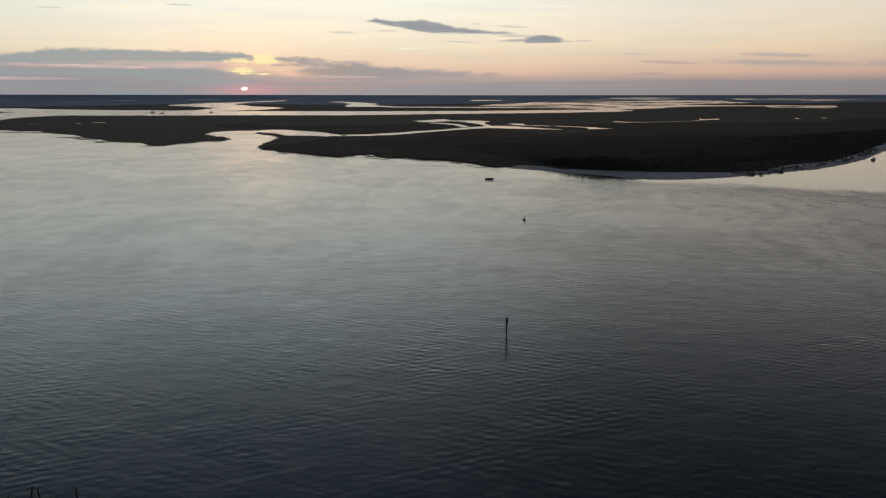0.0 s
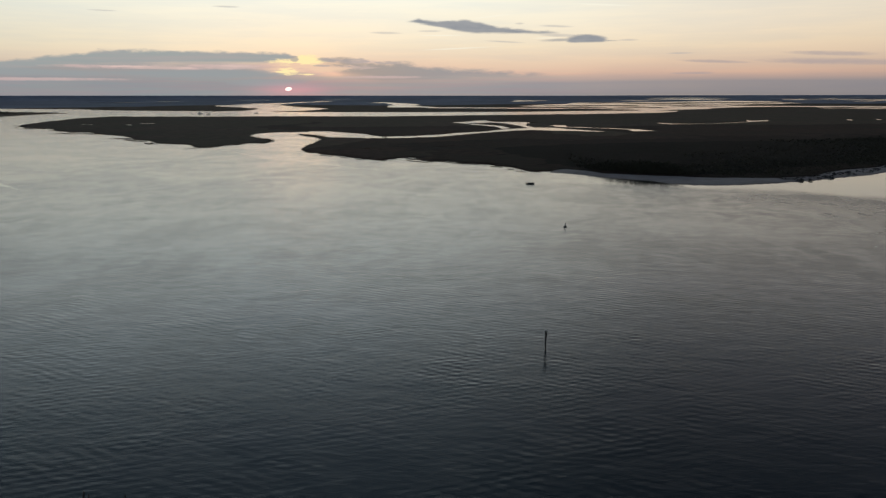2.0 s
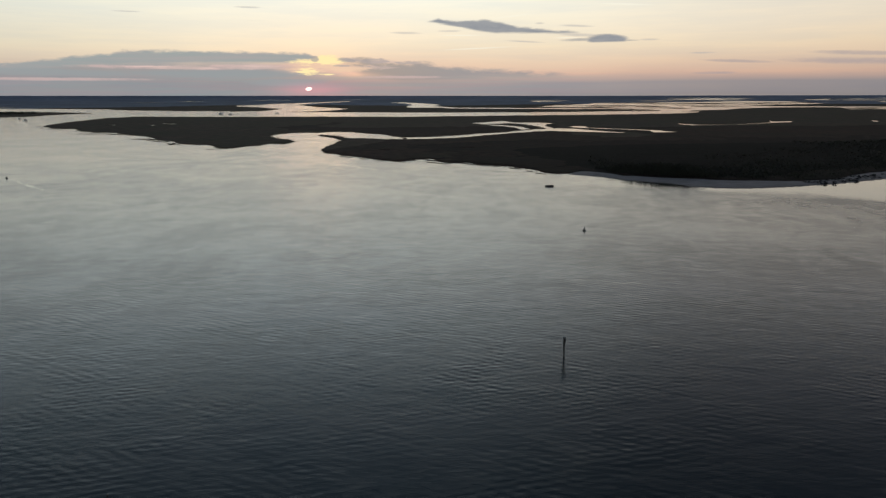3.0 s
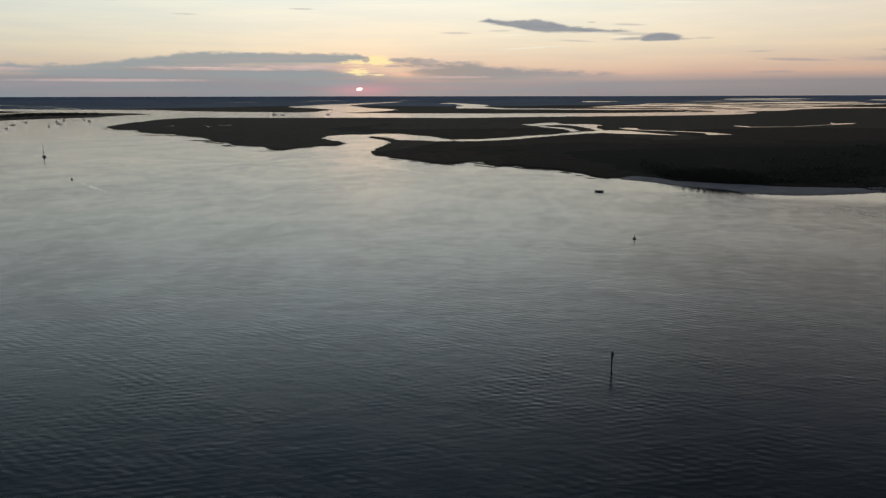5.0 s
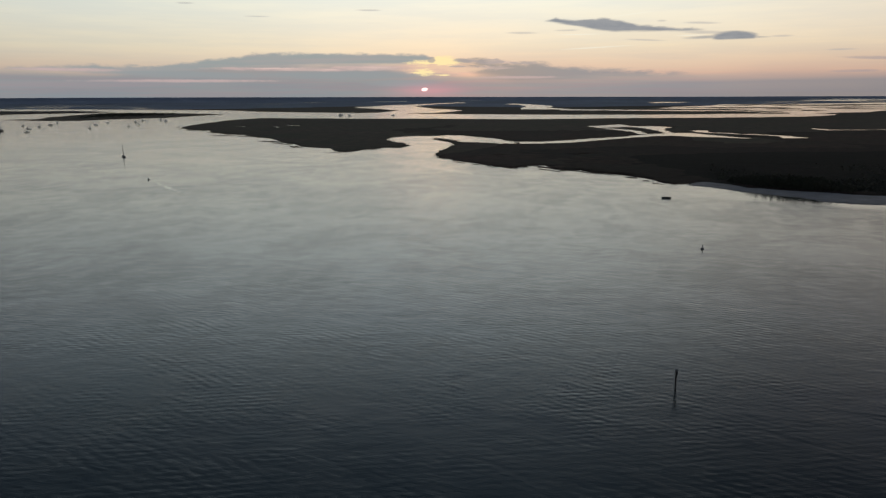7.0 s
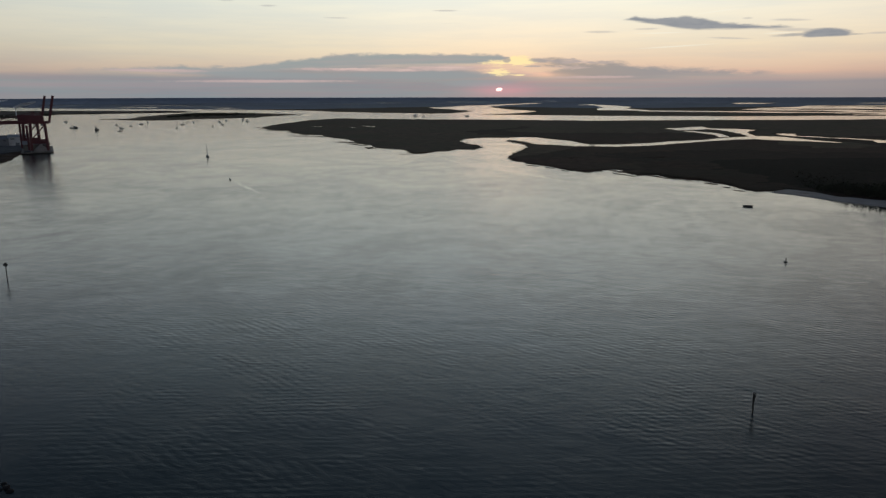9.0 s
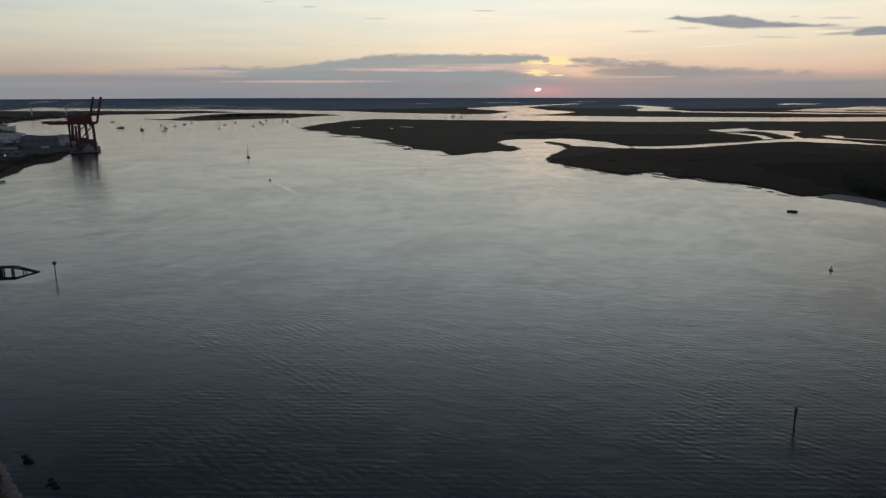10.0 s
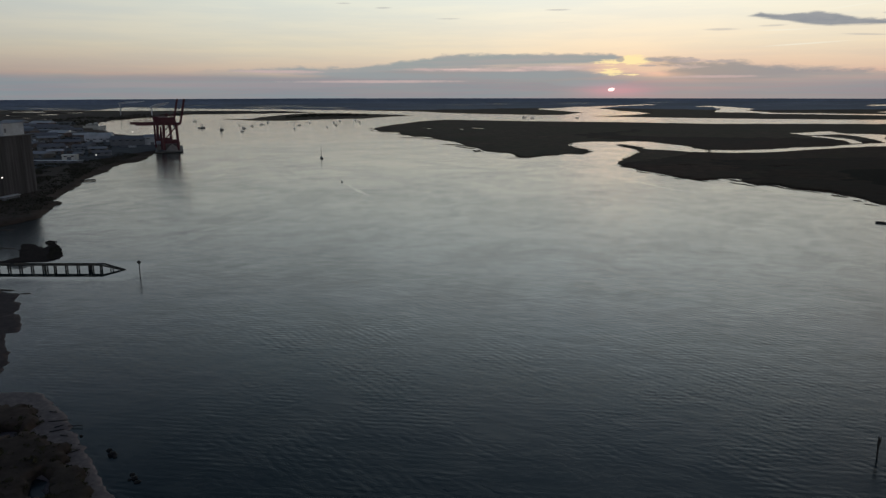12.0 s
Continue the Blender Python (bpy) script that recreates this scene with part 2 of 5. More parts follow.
sky = wmix(wmath("MULTIPLY", gold, 0.95), sky, (1.08, 0.87, 0.45))
puffs = wsmooth(cover([(12.1, 2.62, 1.1, 0.20, 0.05, 1.7, RAGGED), (10.2, 2.50, 1.3, 0.24, 0.0, 1.7, RAGGED), (12.6, 2.16, 0.8, 0.08, 0.0, 1.5, RAGGED), (7.6, 2.40, 1.3, 0.16, 0.0, 1.6, RAGGED)]), -0.1, 1.0)
sky = wmix(wmath("MULTIPLY", puffs, 0.72), sky, (0.43, 0.375, 0.365))
knob = wsmooth(cover([(14.75, 2.66, 0.36, 0.26, 0.0, 0.6), (12.2, 2.60, 0.9, 0.14, 0.1, 0.8)]), -0.1, 0.8)
sky = wmix(wmath("MULTIPLY", knob, 0.8), sky, (0.42, 0.375, 0.355))
disc = wsmooth(cloud(SUN_AZ, SUN_EL - 0.03, 0.32, 0.145, -0.10, 0.7), 0.0, 0.5)
sky = wmix(disc, sky, (2.2, 1.45, 1.30))

back = wnode("ShaderNodeBackground")
wt.links.new(sky, back.inputs[0])
back.inputs[1].default_value = 1.0
out = wnode("ShaderNodeOutputWorld")
wt.links.new(back.outputs[0], out.inputs[0])

sun = new("sun", bpy.data.lights.new("sun", "SUN"))
sun.data.energy, sun.data.angle, sun.data.color = 0.006, radians(8.0), (1.0, 0.55, 0.38)
sun.matrix_world = look((0, 0, 0), (math.sin(radians(SUN_AZ)), -math.cos(radians(SUN_AZ)), -math.tan(radians(1.5))))


# ---- materials ----
def material(name, colour, rough=0.8, metal=0.0, grain=4.0, spread=0.35, patch=0.3, patch_spread=0.3, bump=0.0, tint=None, specular=0.5, runs=1.0):
    """A surface with grain and larger patches, both in metres; spread: how far they darken or lighten it."""
    m = bpy.data.materials.new(name)
    m.use_nodes = True
    t = m.node_tree
    b = t.nodes["Principled BSDF"]
    b.inputs["Roughness"].default_value, b.inputs["Metallic"].default_value = rough, metal
    b.inputs["Specular IOR Level"].default_value = specular
    geo = t.nodes.new("ShaderNodeNewGeometry")

    def pattern(scale, detail):
        n = t.nodes.new("ShaderNodeTexNoise")
        n.inputs["Scale"].default_value, n.inputs["Detail"].default_value, n.inputs["Roughness"].default_value = scale, detail, 0.65
        stretch = t.nodes.new("ShaderNodeMapping")
        stretch.inputs["Scale"].default_value = (1, 1, runs)          # below 1 the stains run down
        t.links.new(geo.outputs["Position"], stretch.inputs["Vector"])
        t.links.new(stretch.outputs[0], n.inputs["Vector"])
        return n.outputs[0]

    def mixed(fac, a, b2):
        n = t.nodes.new("ShaderNodeMix")
        n.data_type = "RGBA"
        t.links.new(fac, n.inputs[0])
        for socket, value in ((n.inputs[6], a), (n.inputs[7], b2)):
            if isinstance(value, tuple):
                socket.default_value = (*value, 1)
            else:
                t.links.new(value, socket)
        return n.outputs[2]

    def stretched(fac):
        n = t.nodes.new("ShaderNodeMapRange")
        t.links.new(fac, n.inputs[0])
        n.inputs[1].default_value, n.inputs[2].default_value = 0.3, 0.7
        return n.outputs[0]

    fine, coarse = stretched(pattern(grain, 5)), stretched(pattern(patch, 4))
    dark = tuple(c * (1 - spread) for c in colour)
    light = tuple(min(c * (1 + spread), 1) for c in colour)
    other = tint or tuple(c * (1 - patch_spread) for c in colour)
    shade = mixed(fine, dark, light)
    fade = t.nodes.new("ShaderNodeMath")
    fade.operation = "MULTIPLY"
    t.links.new(coarse, fade.inputs[0])
    fade.inputs[1].default_value = 0.75 if tint else 1.0
    t.links.new(mixed(fade.outputs[0], shade, other), b.inputs["Base Color"])
    if bump:
        n = t.nodes.new("ShaderNodeBump")
        n.inputs["Strength"].default_value, n.inputs["Distance"].default_value = 1.0, bump
        t.links.new(fine, n.inputs["Height"])
        t.links.new(n.outputs[0], b.inputs["Normal"])
    return m


def water_material():
    """Sheltered tidal water: low wind ripple in drifting patches, between slicks."""
    m = bpy.data.materials.new("river_water")
    m.use_nodes = True
    t = m.node_tree
    b = t.nodes["Principled BSDF"]
    b.inputs["Base Color"].default_value = (0.009, 0.019, 0.023, 1)
    b.inputs["IOR"].default_value = 1.333
    geo = t.nodes.new("ShaderNodeNewGeometry")

    def mapped(rot, sx, sy):
        n = t.nodes.new("ShaderNodeMapping")
        n.inputs["Rotation"].default_value = (0, 0, radians(rot))
        n.inputs["Scale"].default_value = (sx, sy, 1)
        t.links.new(geo.outputs["Position"], n.inputs["Vector"])
        return n.outputs[0]

    def tex(vector, scale, detail, distortion=0.0, rough=0.5):
        n = t.nodes.new("ShaderNodeTexNoise")
        for key, value in (("Scale", scale), ("Detail", detail), ("Distortion", distortion), ("Roughness", rough)):
            n.inputs[key].default_value = value
        t.links.new(vector, n.inputs["Vector"])
        return n.outputs[0]

    def arith(op, a, b2):
        n = t.nodes.new("ShaderNodeMath")
        n.operation = op
        for socket, value in zip(n.inputs, (a, b2)):
            if isinstance(value, (int, float)):
                socket.default_value = value
            else:
                t.links.new(value, socket)
        return n.outputs[0]

    def ranged(x, lo, hi, to_lo, to_hi):
        n = t.nodes.new("ShaderNodeMapRange")
        n.interpolation_type = "SMOOTHSTEP"
        t.links.new(x, n.inputs[0])
        for i, value in enumerate((lo, hi, to_lo, to_hi)):
            n.inputs[i + 1].default_value = value
        return n.outputs[0]

    def waves(rot, length, distortion, seed):
        n = t.nodes.new("ShaderNodeTexWave")
        n.wave_type, n.bands_direction, n.wave_profile = "BANDS", "Y", "SIN"
        for key, value in (("Scale", 0.3142 / length), ("Distortion", distortion), ("Detail", 2.0), ("Detail Scale", 0.6), ("Phase Offset", seed)):
            n.inputs[key].default_value = value
        t.links.new(mapped(rot, 1, 1), n.inputs["Vector"])
        return n.outputs[1]

    def packet(rot, seed):
        """Height of a wave train that comes and goes in short packets."""
        return ranged(tex(mapped(rot, 0.05, 0.10 + 0.001 * seed), 1.0, 1, 0.2), 0.32, 0.68, 0.007, 0.030)

    # short-crested wind waves over three faint longer trains that fall in and out of step, in drifting patches
    patches = ranged(tex(mapped(12, 0.8, 0.6), 0.022, 4, 0.6), 0.36, 0.64, 0.45, 1.0)
    group = ranged(tex(mapped(5, 0.7, 1.0), 0.07, 3, 0.4), 0.35, 0.68, 0.45, 1.0)
    train = arith("ADD", arith("MULTIPLY", waves(8, 2.2, 2.8, 0.0), 0.008), arith("ADD", arith("MULTIPLY", waves(-22, 1.9, 3.0, 2.0), arith("MULTIPLY", packet(40, 1.0), 0.70)), arith("MULTIPLY", waves(26, 2.2, 3.0, 4.0), arith("MULTIPLY", packet(-35, 7.0), 0.90))))
    chop = arith("ADD", arith("MULTIPLY", tex(mapped(20, 0.32, 0.58), 1.0, 1, 0.2, 0.4), 0.036), arith("MULTIPLY", tex(mapped(-26, 0.5, 0.9), 1.0, 0, 0.2, 0.4), 0.033))
    ripple = tex(mapped(15, 0.9, 2.2), 1.0, 3, 0.4, 0.6)
    swell = tex(mapped(8, 0.11, 0.17), 1.0, 5, 0.4, 0.66)
    reach = t.nodes.new("ShaderNodeVectorMath")
    reach.operation = "LENGTH"
    t.links.new(geo.outputs["Position"], reach.inputs[0])
    ripple_fade = ranged(reach.outputs["Value"], 165, 420, 1.0, 0.26)      # waves flatten away from the camera's spot, to fit its view
    # calm lee under the east shore, with a sharp wind line along it
    spot = t.nodes.new("ShaderNodeSeparateXYZ")
    t.links.new(geo.outputs["Position"], spot.inputs[0])
    bend = arith("MULTIPLY", arith("MULTIPLY", spot.outputs[0], spot.outputs[0]), 0.00115)
    off = arith("SUBTRACT", arith("ADD", spot.outputs[1], bend), 468.0)
    lee = ranged(arith("ADD", off, arith("MULTIPLY", arith("SUBTRACT", tex(mapped(0, 1, 1), 0.03, 4, 0.5), 0.5), 34.0)), -14.0, 16.0, 0.0, 1.0)
    lee = arith("MULTIPLY", lee, ranged(spot.outputs[0], 30.0, 110.0, 0.0, 1.0))
    open_water = arith("SUBTRACT", 1.0, arith("MULTIPLY", lee, 0.64))
    height = arith("ADD", arith("MULTIPLY", arith("MULTIPLY", arith("MULTIPLY", arith("MULTIPLY", arith("ADD", train, chop), 0.86), group), patches), ripple_fade), arith("ADD", arith("MULTIPLY", ripple, 0.016), arith("MULTIPLY", swell, arith("ADD", ranged(reach.outputs["Value"], 600.0, 1300.0, 0.100, 0.19), ranged(spot.outputs[0], -650.0, -350.0, 0.11, 0.0)))))
    height = arith("MULTIPLY", height, open_water)
    # smoother in the shelter of the near bank
    shelter = arith("MAXIMUM", ranged(spot.outputs[0], -140.0, -55.0, 0.62, 1.0), ranged(reach.outputs["Value"], 140, 210, 0.62, 1.0))
    height = arith("MULTIPLY", height, shelter)
    # a mirror-calm pool round the old pier, whose line runs inland from its ruined end
    px, py = arith("ADD", spot.outputs[0], 257.0), arith("SUBTRACT", spot.outputs[1], 190.0)
    inland = arith("SUBTRACT", arith("MULTIPLY", px, -0.887), arith("MULTIPLY", py, 0.462))
    aside = arith("ABSOLUTE", arith("SUBTRACT", arith("MULTIPLY", px, 0.462), arith("MULTIPLY", py, 0.887)), 0.0)
    calm = arith("MULTIPLY", ranged(aside, 11.0, 20.0, 1.0, 0.0), ranged(inland, -14.0, 2.0, 0.0, 1.0))
    ruffle = arith("SUBTRACT", 1.0, arith("MULTIPLY", calm, 0.90))
    height = arith("MULTIPLY", height, ruffle)
    n = t.nodes.new("ShaderNodeBump")
    n.inputs["Strength"].default_value, n.inputs["Distance"].default_value = 1.0, 1.0
    t.links.new(height, n.inputs["Height"])
    t.links.new(n.outputs[0], b.inputs["Normal"])
    # slicks and ruffled lanes drawn out by the tide, at two sizes
    slick = arith("ADD", arith("MULTIPLY", tex(mapped(4, 1.0, 0.62), 0.085, 6, 0.7, 0.72), 0.38), arith("MULTIPLY", tex(mapped(-12, 0.8, 0.8), 0.016, 6, 0.8, 0.68), 0.40))
    slick = arith("ADD", slick, arith("MULTIPLY", tex(mapped(6, 0.8, 1.2), 0.22, 4, 0.5, 0.6), 0.22))
    ruffled = arith("MULTIPLY", ranged(spot.outputs[0], 40.0, 220.0, 0.0, 0.07), open_water)
    # less roughness far from the camera, most off the town, to brighten the view there
    far_smoothing = arith("ADD", ranged(reach.outputs["Value"], 500.0, 950.0, 0.0, -0.03), arith("MULTIPLY", ranged(reach.outputs["Value"], 1000.0, 1250.0, 0.0, 1.0), ranged(spot.outputs[0], -750.0, -450.0, -0.075, 0.0)))
    t.links.new(arith("MULTIPLY", arith("ADD", arith("MULTIPLY", arith("ADD", ranged(slick, 0.40, 0.60, 0.145, 0.236), far_smoothing), open_water), ruffled), ruffle), b.inputs["Roughness"])
    return m


WATER = water_material()
MARSH = material("marsh_grass", (0.068, 0.037, 0.028), 0.95, 0, 0.09, 0.5, 0.010, 0.4, 0.3, (0.038, 0.036, 0.025), 0.05)
# tone between marsh and canopy, to soften the scrub's edge
DARK_MARSH = material("scrub_blend_marsh", (0.039, 0.0235, 0.017), 0.95, 0, 0.09, 0.5, 0.012, 0.4, 0.3, (0.026, 0.025, 0.018), 0.05)
# olive grass whose paleness also holds painted distance haze
HAZED_OLIVE_MARSH = material("haze_paled_olive_marsh", (0.104, 0.072, 0.053), 0.95, 0, 0.07, 0.45, 0.008, 0.4, 0.3, (0.070, 0.068, 0.042), 0.05)
# distance haze is painted into this woodland's blue base colour
HAZE_BLUE_WOOD = material("haze_tinted_pine_wood", (0.21, 0.24, 0.305), 0.95, 0, 0.03, 0.3, 0.002, 0.3, 0.0, None, 0.1)
SAND = material("grey_beach_sand", (0.34, 0.30, 0.285), 0.85, 0, 1.5, 0.15, 0.12, 0.3, 0.02, None, 0.3)
WET_SAND = material("wet_mud_sand", (0.215, 0.172, 0.162), 0.8, 0, 0.9, 0.35, 0.25, 0.6, 0.03, (0.115, 0.095, 0.096), 0.2)
BAR_MUD = material("weedy_dark_mud", (0.030, 0.021, 0.020), 0.95, 0, 0.5, 0.4, 0.1, 0.4, 0.0, (0.018, 0.014, 0.014), 0.05)
BANK = material("rough_bank_ground", (0.075, 0.054, 0.046), 0.95, 0, 0.4, 0.35, 0.04, 0.4, 0.1, (0.034, 0.031, 0.022), 0.1)
LEAF = material("scrub_foliage", (0.058, 0.055, 0.044), 0.9, 0, 1.0, 0.4, 0.06, 0.4, 0.0, (0.048, 0.051, 0.036), 0.1)
DRYGRASS = material("shore_grass", (0.066, 0.060, 0.038), 0.9, 0, 2.0, 0.25, 0.12, 0.4, 0.0, (0.050, 0.055, 0.030), 0.1)
MUD = material("wet_cove_mud", (0.085, 0.066, 0.064), 0.85, 0, 0.4, 0.35, 0.08, 0.5, 0.0, (0.055, 0.045, 0.046), 0.08)
# paler still: more of the distance haze painted in, for the skyline
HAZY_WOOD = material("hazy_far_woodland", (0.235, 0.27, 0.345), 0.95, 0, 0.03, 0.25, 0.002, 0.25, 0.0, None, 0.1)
# the bushes' shade on each other is painted into this near-black colour
SHADED_CANOPY = material("shaded_scrub_canopy", (0.017, 0.014, 0.012), 0.95, 0, 0.16, 0.5, 0.012, 0.4, 0.25, (0.015, 0.015, 0.011), 0.03)
TIMBER = material("weathered_timber", (0.085, 0.070, 0.058), 0.9, 0, 6.0, 0.35, 1.0, 0.3, 0.01)
DARK_TIMBER = material("tarred_timber", (0.020, 0.018, 0.017), 0.8, 0, 5.0, 0.3, 1.0, 0.3, 0.01)
ROCK = material("wet_black_rock", (0.012, 0.011, 0.012), 0.85, 0, 3.0, 0.4, 0.8, 0.4, 0.05)
RED_PAINT = material("faded_red_crane_paint", (0.105, 0.020, 0.031), 0.6, 0, 0.8, 0.2, 0.15, 0.35, 0.0)
STEEL = material("dull_grey_steel", (0.16, 0.16, 0.17), 0.55, 0.6, 2.0, 0.2, 0.4, 0.3)
CONCRETE = material("stained_concrete", (0.20, 0.19, 0.18), 0.9, 0, 0.9, 0.2, 0.10, 0.5, 0.02)
SILO_CONCRETE = material("rain_streaked_concrete", (0.122, 0.118, 0.123), 0.9, 0, 0.8, 0.25, 0.22, 0.65, 0.0, None, 0.3, 0.05)
SLICK_WATER = material("smooth_wake_water", (0.02, 0.03, 0.032), 0.12, 0, 0.3, 0.2, 0.1, 0.2, 0.02)
PALE_STONE = material("pale_crushed_stone", (0.36, 0.34, 0.33), 0.95, 0, 1.2, 0.25, 0.2, 0.3, 0.05)
PALE_PANEL = material("pale_sheet_cladding", (0.55, 0.58, 0.62), 0.6, 0.0, 0.6, 0.12, 0.1, 0.35)
DARK_PANEL = material("dark_sheet_cladding", (0.16, 0.175, 0.205), 0.6, 0.0, 0.6, 0.15, 0.1, 0.25)
BROWN_WALL = material("brown_brick_wall", (0.16, 0.125, 0.115), 0.9, 0, 1.5, 0.2, 0.2, 0.3)
ROOF_GREY = material("grey_roof_sheet", (0.32, 0.345, 0.39), 0.7, 0, 0.8, 0.15, 0.1, 0.3)
ROOF_DARK = material("dark_roof_felt", (0.18, 0.19, 0.22), 0.9, 0, 0.8, 0.2, 0.1, 0.3)
ASPHALT = material("yard_asphalt", (0.085, 0.092, 0.106), 0.9, 0, 0.10, 0.45, 0.03, 0.5, 0.0, (0.045, 0.047, 0.055), 0.1)
GLASS = material("dark_window_glass", (0.03, 0.035, 0.04), 0.12, 0, 0.5, 0.1, 0.1, 0.1)
WHITE_HULL = material("white_boat_paint", (0.62, 0.62, 0.60), 0.4, 0, 1.0, 0.06, 0.4, 0.12)
DARK_HULL = material("dark_boat_paint", (0.05, 0.05, 0.055), 0.5, 0, 1.0, 0.2, 0.4, 0.3)
SAILCLOTH = material("furled_sailcloth", (0.30, 0.30, 0.32), 0.9, 0, 2.0, 0.1, 0.5, 0.2)


def lamp_material(name, colour, strength):
    m = bpy.data.materials.new(name)
    m.use_nodes = True
    b = m.node_tree.nodes["Principled BSDF"]
    b.inputs["Base Color"].default_value = (0.8, 0.8, 0.8, 1)
    b.inputs["Emission Color"].default_value, b.inputs["Emission Strength"].default_value = (*colour, 1), strength
    return m


LAMP = lamp_material("floodlight_glow", (1.0, 0.93, 0.80), 1.6)

# ---- helpers for meshes ----
def mesh_object(name, bm, mats, parent=None, smooth=False):
    data = bpy.data.meshes.new(name)
    bm.to_mesh(data)
    bm.free()
    for m in (mats if isinstance(mats, (list, tuple)) else [mats]):
        data.materials.append(m)
    if smooth:
        data.polygons.foreach_set("use_smooth", [True] * len(data.polygons))
    ob = new(name, data)
    if parent:
        ob.parent = parent
    return ob


def raw_object(name, verts, faces, mats, parent=None, indices=None, smooth=False):
    data = bpy.data.meshes.new(name)
    data.from_pydata(verts, [], faces)
    for m in (mats if isinstance(mats, (list, tuple)) else [mats]):
        data.materials.append(m)
    if indices is not None:
        data.polygons.foreach_set("material_index", indices)
    if smooth:
        data.polygons.foreach_set("use_smooth", [True] * len(data.polygons))
    data.update()
    ob = new(name, data)
    if parent:
        ob.parent = parent
    return ob


def part(name, bm, mat, parent, label="", smooth=False):
    ob = mesh_object(name, bm, mat, parent, smooth)
    if label:
        tagged(ob, label)
    return ob


def thing(name, label, category, group="", m=None):
    ob = new(name)
    ob.empty_display_size = 0.3
    if m:
        ob.matrix_basis = m
    return tagged(ob, label, category, group)


def add_box(bm, size, at=(0, 0, 0), rot=(0, 0, 0), bevel=0.0):
    made = bmesh.ops.create_cube(bm, size=1.0, matrix=pose(*at, *rot) @ Matrix.Diagonal((*size, 1)))
    if bevel:
        edges = list({e for v in made["verts"] for e in v.link_edges})
        bmesh.ops.bevel(bm, geom=edges, offset=bevel, segments=1, affect="EDGES")
    return bm


def box(size, at=(0, 0, 0), rot=(0, 0, 0), bevel=0.0):
    return add_box(bmesh.new(), size, at, rot, bevel)


def add_beam(bm, a, b, wide, deep=None):
    """A square beam from a to b."""
    a, b = Vector(a), Vector(b)
    turn = (b - a).to_track_quat("Z", "Y").to_matrix().to_4x4()
    bmesh.ops.create_cube(bm, size=1.0, matrix=Matrix.Translation((a + b) / 2) @ turn @ Matrix.Diagonal((wide, deep or wide, (b - a).length, 1)))
    return bm


def beam(a, b, wide, deep=None):
    return add_beam(bmesh.new(), a, b, wide, deep)


def add_rod(bm, a, b, r1, r2=None, sides=8):
    a, b = Vector(a), Vector(b)
    turn = (b - a).to_track_quat("Z", "Y").to_matrix().to_4x4()
    bmesh.ops.create_cone(bm, cap_ends=True, segments=sides, radius1=r1, radius2=r1 if r2 is None else r2, depth=(b - a).length,
                          matrix=Matrix.Translation((a + b) / 2) @ turn)
    return bm


def rod(a, b, r1, r2=None, sides=8):
    return add_rod(bmesh.new(), a, b, r1, r2, sides)


# ---- the lie of the land ----
# Within 2.2 km the country lies flat; past that it is drawn together, so that the far woods stand inside 4.8 km, and
# lifted to fit the camera's view.
NEAR, REACH, LEVEL = 2200.0, 2500.0, 62.0


def lay(x, y, z=0.0):
    d = math.hypot(x, y)
    if d <= NEAR:
        return (x, y, z)
    e = NEAR + REACH * (1 - math.exp(-(d - NEAR) / REACH))
    return (x * e / d, y * e / d, z + LEVEL * (1 - e / d))


def water_sheet():
    radii = [0] + [15 * 1.09 ** i for i in range(82)]
    steps = 120
    verts, faces = [(0, 0, 0)], []
    for r in radii[1:]:
        for k in range(steps):
            a = 2 * math.pi * k / steps
            verts.append(lay(r * math.cos(a), r * math.sin(a), 0.0))
    for i in range(len(radii) - 1):
        for k in range(steps):
            n = (k + 1) % steps
            if i == 0:
                faces.append((0, 1 + k, 1 + n))
            else:
                p, q = 1 + (i - 1) * steps, 1 + i * steps
                faces.append((p + k, q + k, q + n, p + n))
    ob = raw_object("water", verts, faces, WATER, smooth=True)
    return tagged(ob, "wide calm tidal river, grey-green with low ripples at dusk", "water", kind="structure")


def rough_line(points, closed=True, fine=0.010, least=2.5, amp=0.30):
    """An outline with the small bays and points that a mud bank has."""
    done = []
    n = len(points)
    for i in range(n if closed else n - 1):
        a, b = Vector(points[i]), Vector(points[(i + 1) % n])
        d = max(min(a.length, b.length), 60.0)
        step = max(least, d * fine)
        count = max(1, min(60, round((b - a).length / step)))
        for k in range(count):
            p = a.lerp(b, k / count)
            s = 1.0 / (step * 2.2)
            w = noise.noise_vector(Vector((p.x * s, p.y * s, 3.3))) + 0.6 * noise.noise_vector(Vector((p.x * s * 2.7, p.y * s * 2.7, 8.1)))
            done.append((p.x + w.x * step * amp * 2, p.y + w.y * step * amp * 2))
    if not closed:
        done.append(tuple(points[-1]))
    return done


def inside(points, outline):
    x, y = points[:, 0], points[:, 1]
    hit = np.zeros(len(points), bool)
    for (x1, y1), (x2, y2) in zip(outline, outline[1:] + outline[:1]):
        if y1 == y2:
            continue
        cross = ((y1 > y) != (y2 > y)) & (x < (x2 - x1) * (y - y1) / (y2 - y1) + x1)
        hit ^= cross
    return hit


def polar_points(r0, r1, ratio, step, seed):
    rng = np.random.default_rng(seed)
    pts, r = [], r0
    while r < r1:
        az = np.radians(np.arange(-75, 105, step) + rng.uniform(-0.4, 0.4, len(np.arange(-75, 105, step))) * step)
        rr = r * ratio ** rng.uniform(-0.4, 0.4, len(az))
        pts.append(np.stack([-rr * np.sin(az), rr * np.cos(az)], 1))
        r *= ratio
    return np.concatenate(pts)


